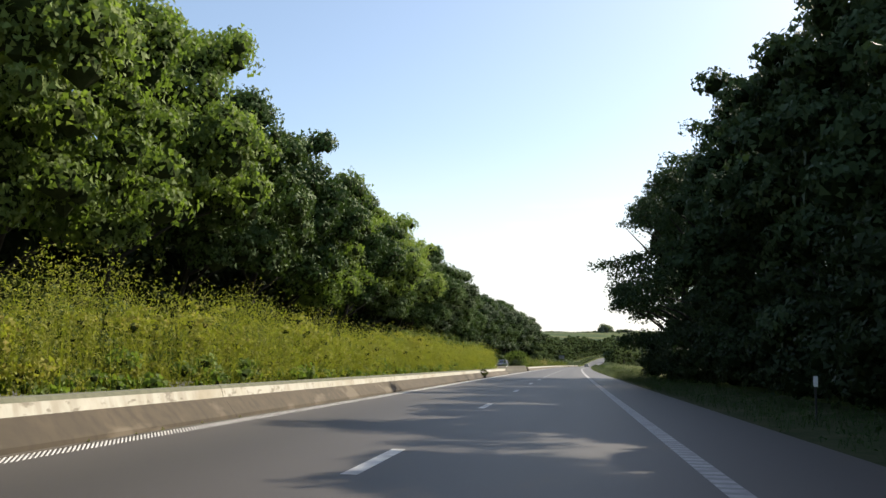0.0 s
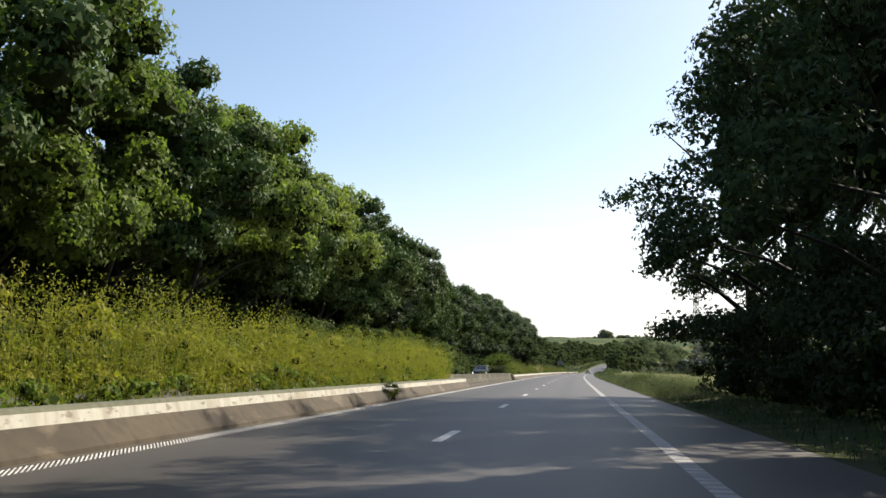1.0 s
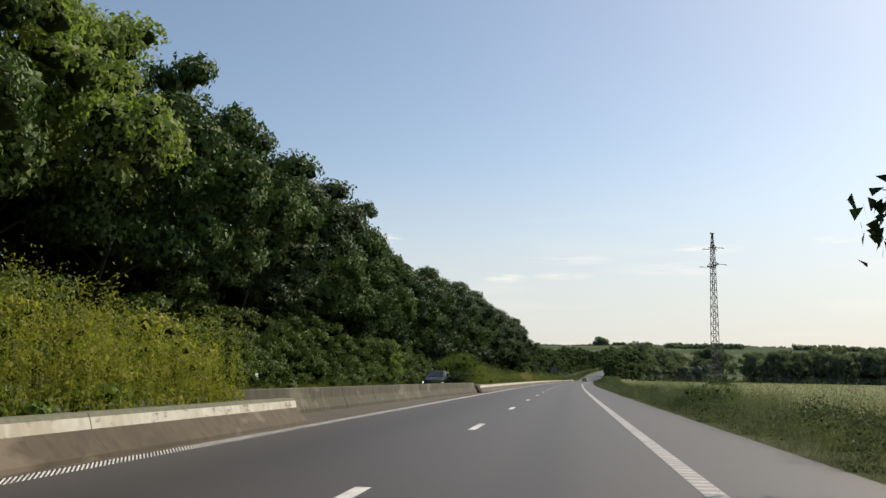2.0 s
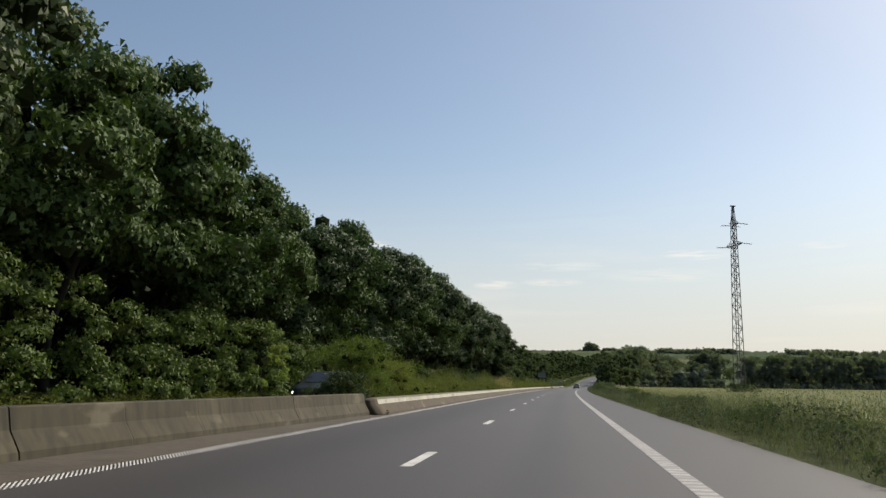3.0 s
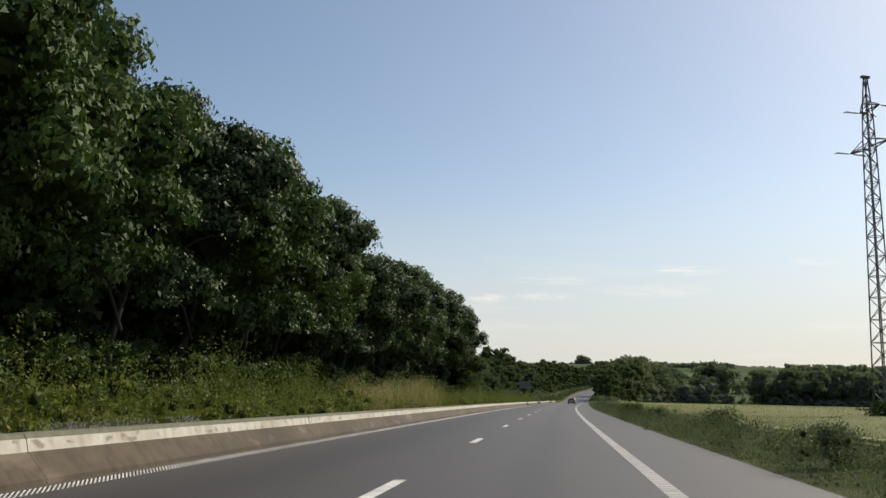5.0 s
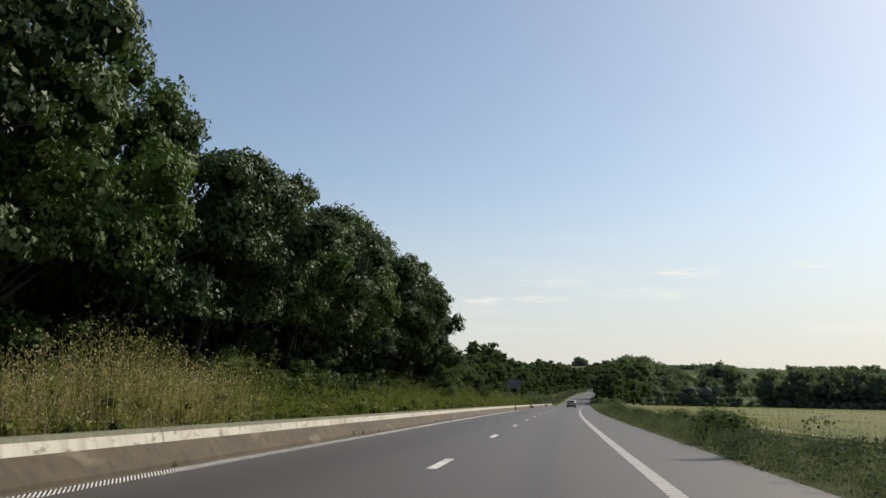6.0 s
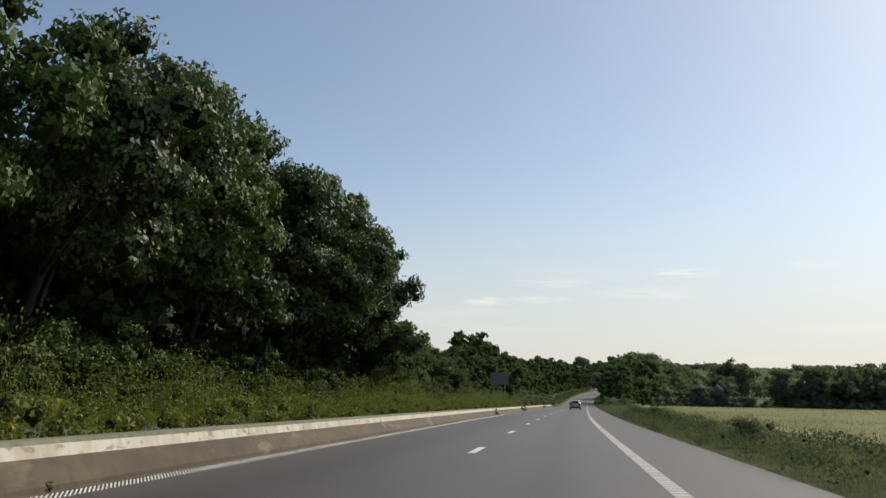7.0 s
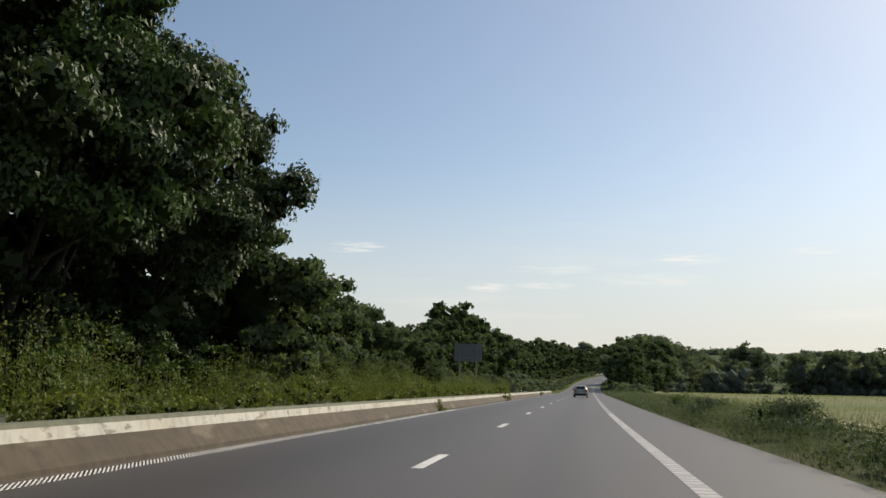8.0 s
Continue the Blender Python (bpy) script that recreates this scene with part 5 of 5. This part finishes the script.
bush("median_bush", "tall fresh green bush hanging over the barrier's end", 91, 2.7, 1.75, 70, 26000, 0.085, BUSH_LEAF).matrix_basis = spot(131.4, -8.5)
bush("median_bush", "feathery olive bush in the median strip", 90, 2.0, 1.7, 60, 17000, 0.08, WEED_GREEN).matrix_basis = spot(135.2, -8.3)
bush("median_bush", "low feathery green bush in the median strip", 89, 1.8, 1.6, 56, 14000, 0.08, BUSH_LEAF).matrix_basis = spot(139.0, -8.2)
# Dark leaves here paint the shaded near side of the green bush.
bush("median_bush", "very dark bush standing for the shaded side of the green bush", 92, 1.35, 0.9, 34, 9000, 0.08, LEAF_DEEP).matrix_basis = spot(128.9, -8.3)
verge_kinds = [bush("verge_shrub", "low dark shrub among the verge grass", 93 + k, 0.95, 0.95, 30, 3600, 0.08, (IVY_SUNLIT, VERGE_WEED)[k], "shrubs along the verge") for k in range(2)]
plant_out(verge_kinds, [(k % 2, spot(s_, o_, k * 1.3, z_)) for k, (s_, o_, z_) in enumerate(
    [(96.5, 5.3, 1.0), (103, 5.6, 0.75), (99, 5.0, 0.9), (110, 5.6, 0.65), (119, 5.0, 0.7), (131, 5.3, 0.72), (140, 5.8, 0.62), (152, 5.1, 0.7), (166, 5.6, 0.95), (178, 5.0, 0.8), (193, 5.6, 0.9), (207, 5.2, 0.8),
     (221, 5.0, 1.05), (226, 5.3, 0.9), (238, 5.7, 0.85), (252, 5.1, 0.8), (272, 5.0, 0.9), (281, 5.2, 0.95), (284, 5.5, 0.85), (296, 5.3, 0.8), (310, 5.6, 0.9)])])
scrub_kinds = [bush("field_scrub", "low dark scrub round the pylon's feet", 95, 1.5, 1.3, 26, 2600, 0.14, IVY, "scrub at the pylon")]
plant_out(scrub_kinds, [(0, pose(29.69 + a, 238.4 + b, 0.1, 0, 0, 50 * a)) for a, b in ((-0.9, -1.2), (1.6, -0.9), (0.4, 1.4))])
tuft_kinds = [bush("weed_tuft", "small dark weed at the foot of the barrier", 97 + k, 0.5, 0.28, 10, 420, 0.07, WEED_GREEN, "weeds along the barrier") for k in range(2)]
plant_out(tuft_kinds, [(k % 2, Matrix.LocRotScale(at(s_, o_, 0.01).tolist(), Euler((0, 0, k)), (z_, z_, z_))) for k, (s_, o_, z_) in enumerate(
    [(61, -6.02, 1.35), (61.4, -6.05, 1.1), (297, -6.02, 1.0), (329, -6.02, 1.5), (331, -6.05, 1.2), (380, -6.02, 1.5), (10.2, -5.96, 0.09), (11.4, -5.96, 0.08), (12.2, -5.96, 0.1), (13.6, -5.96, 0.09),
     (15.2, -5.96, 0.1), (126.3, -5.97, 0.32), (219, -6.0, 0.3), (220.2, -6.0, 0.26), (222.6, -6.0, 0.22), (236, -6.0, 0.24), (207, -6.0, 0.2)])])
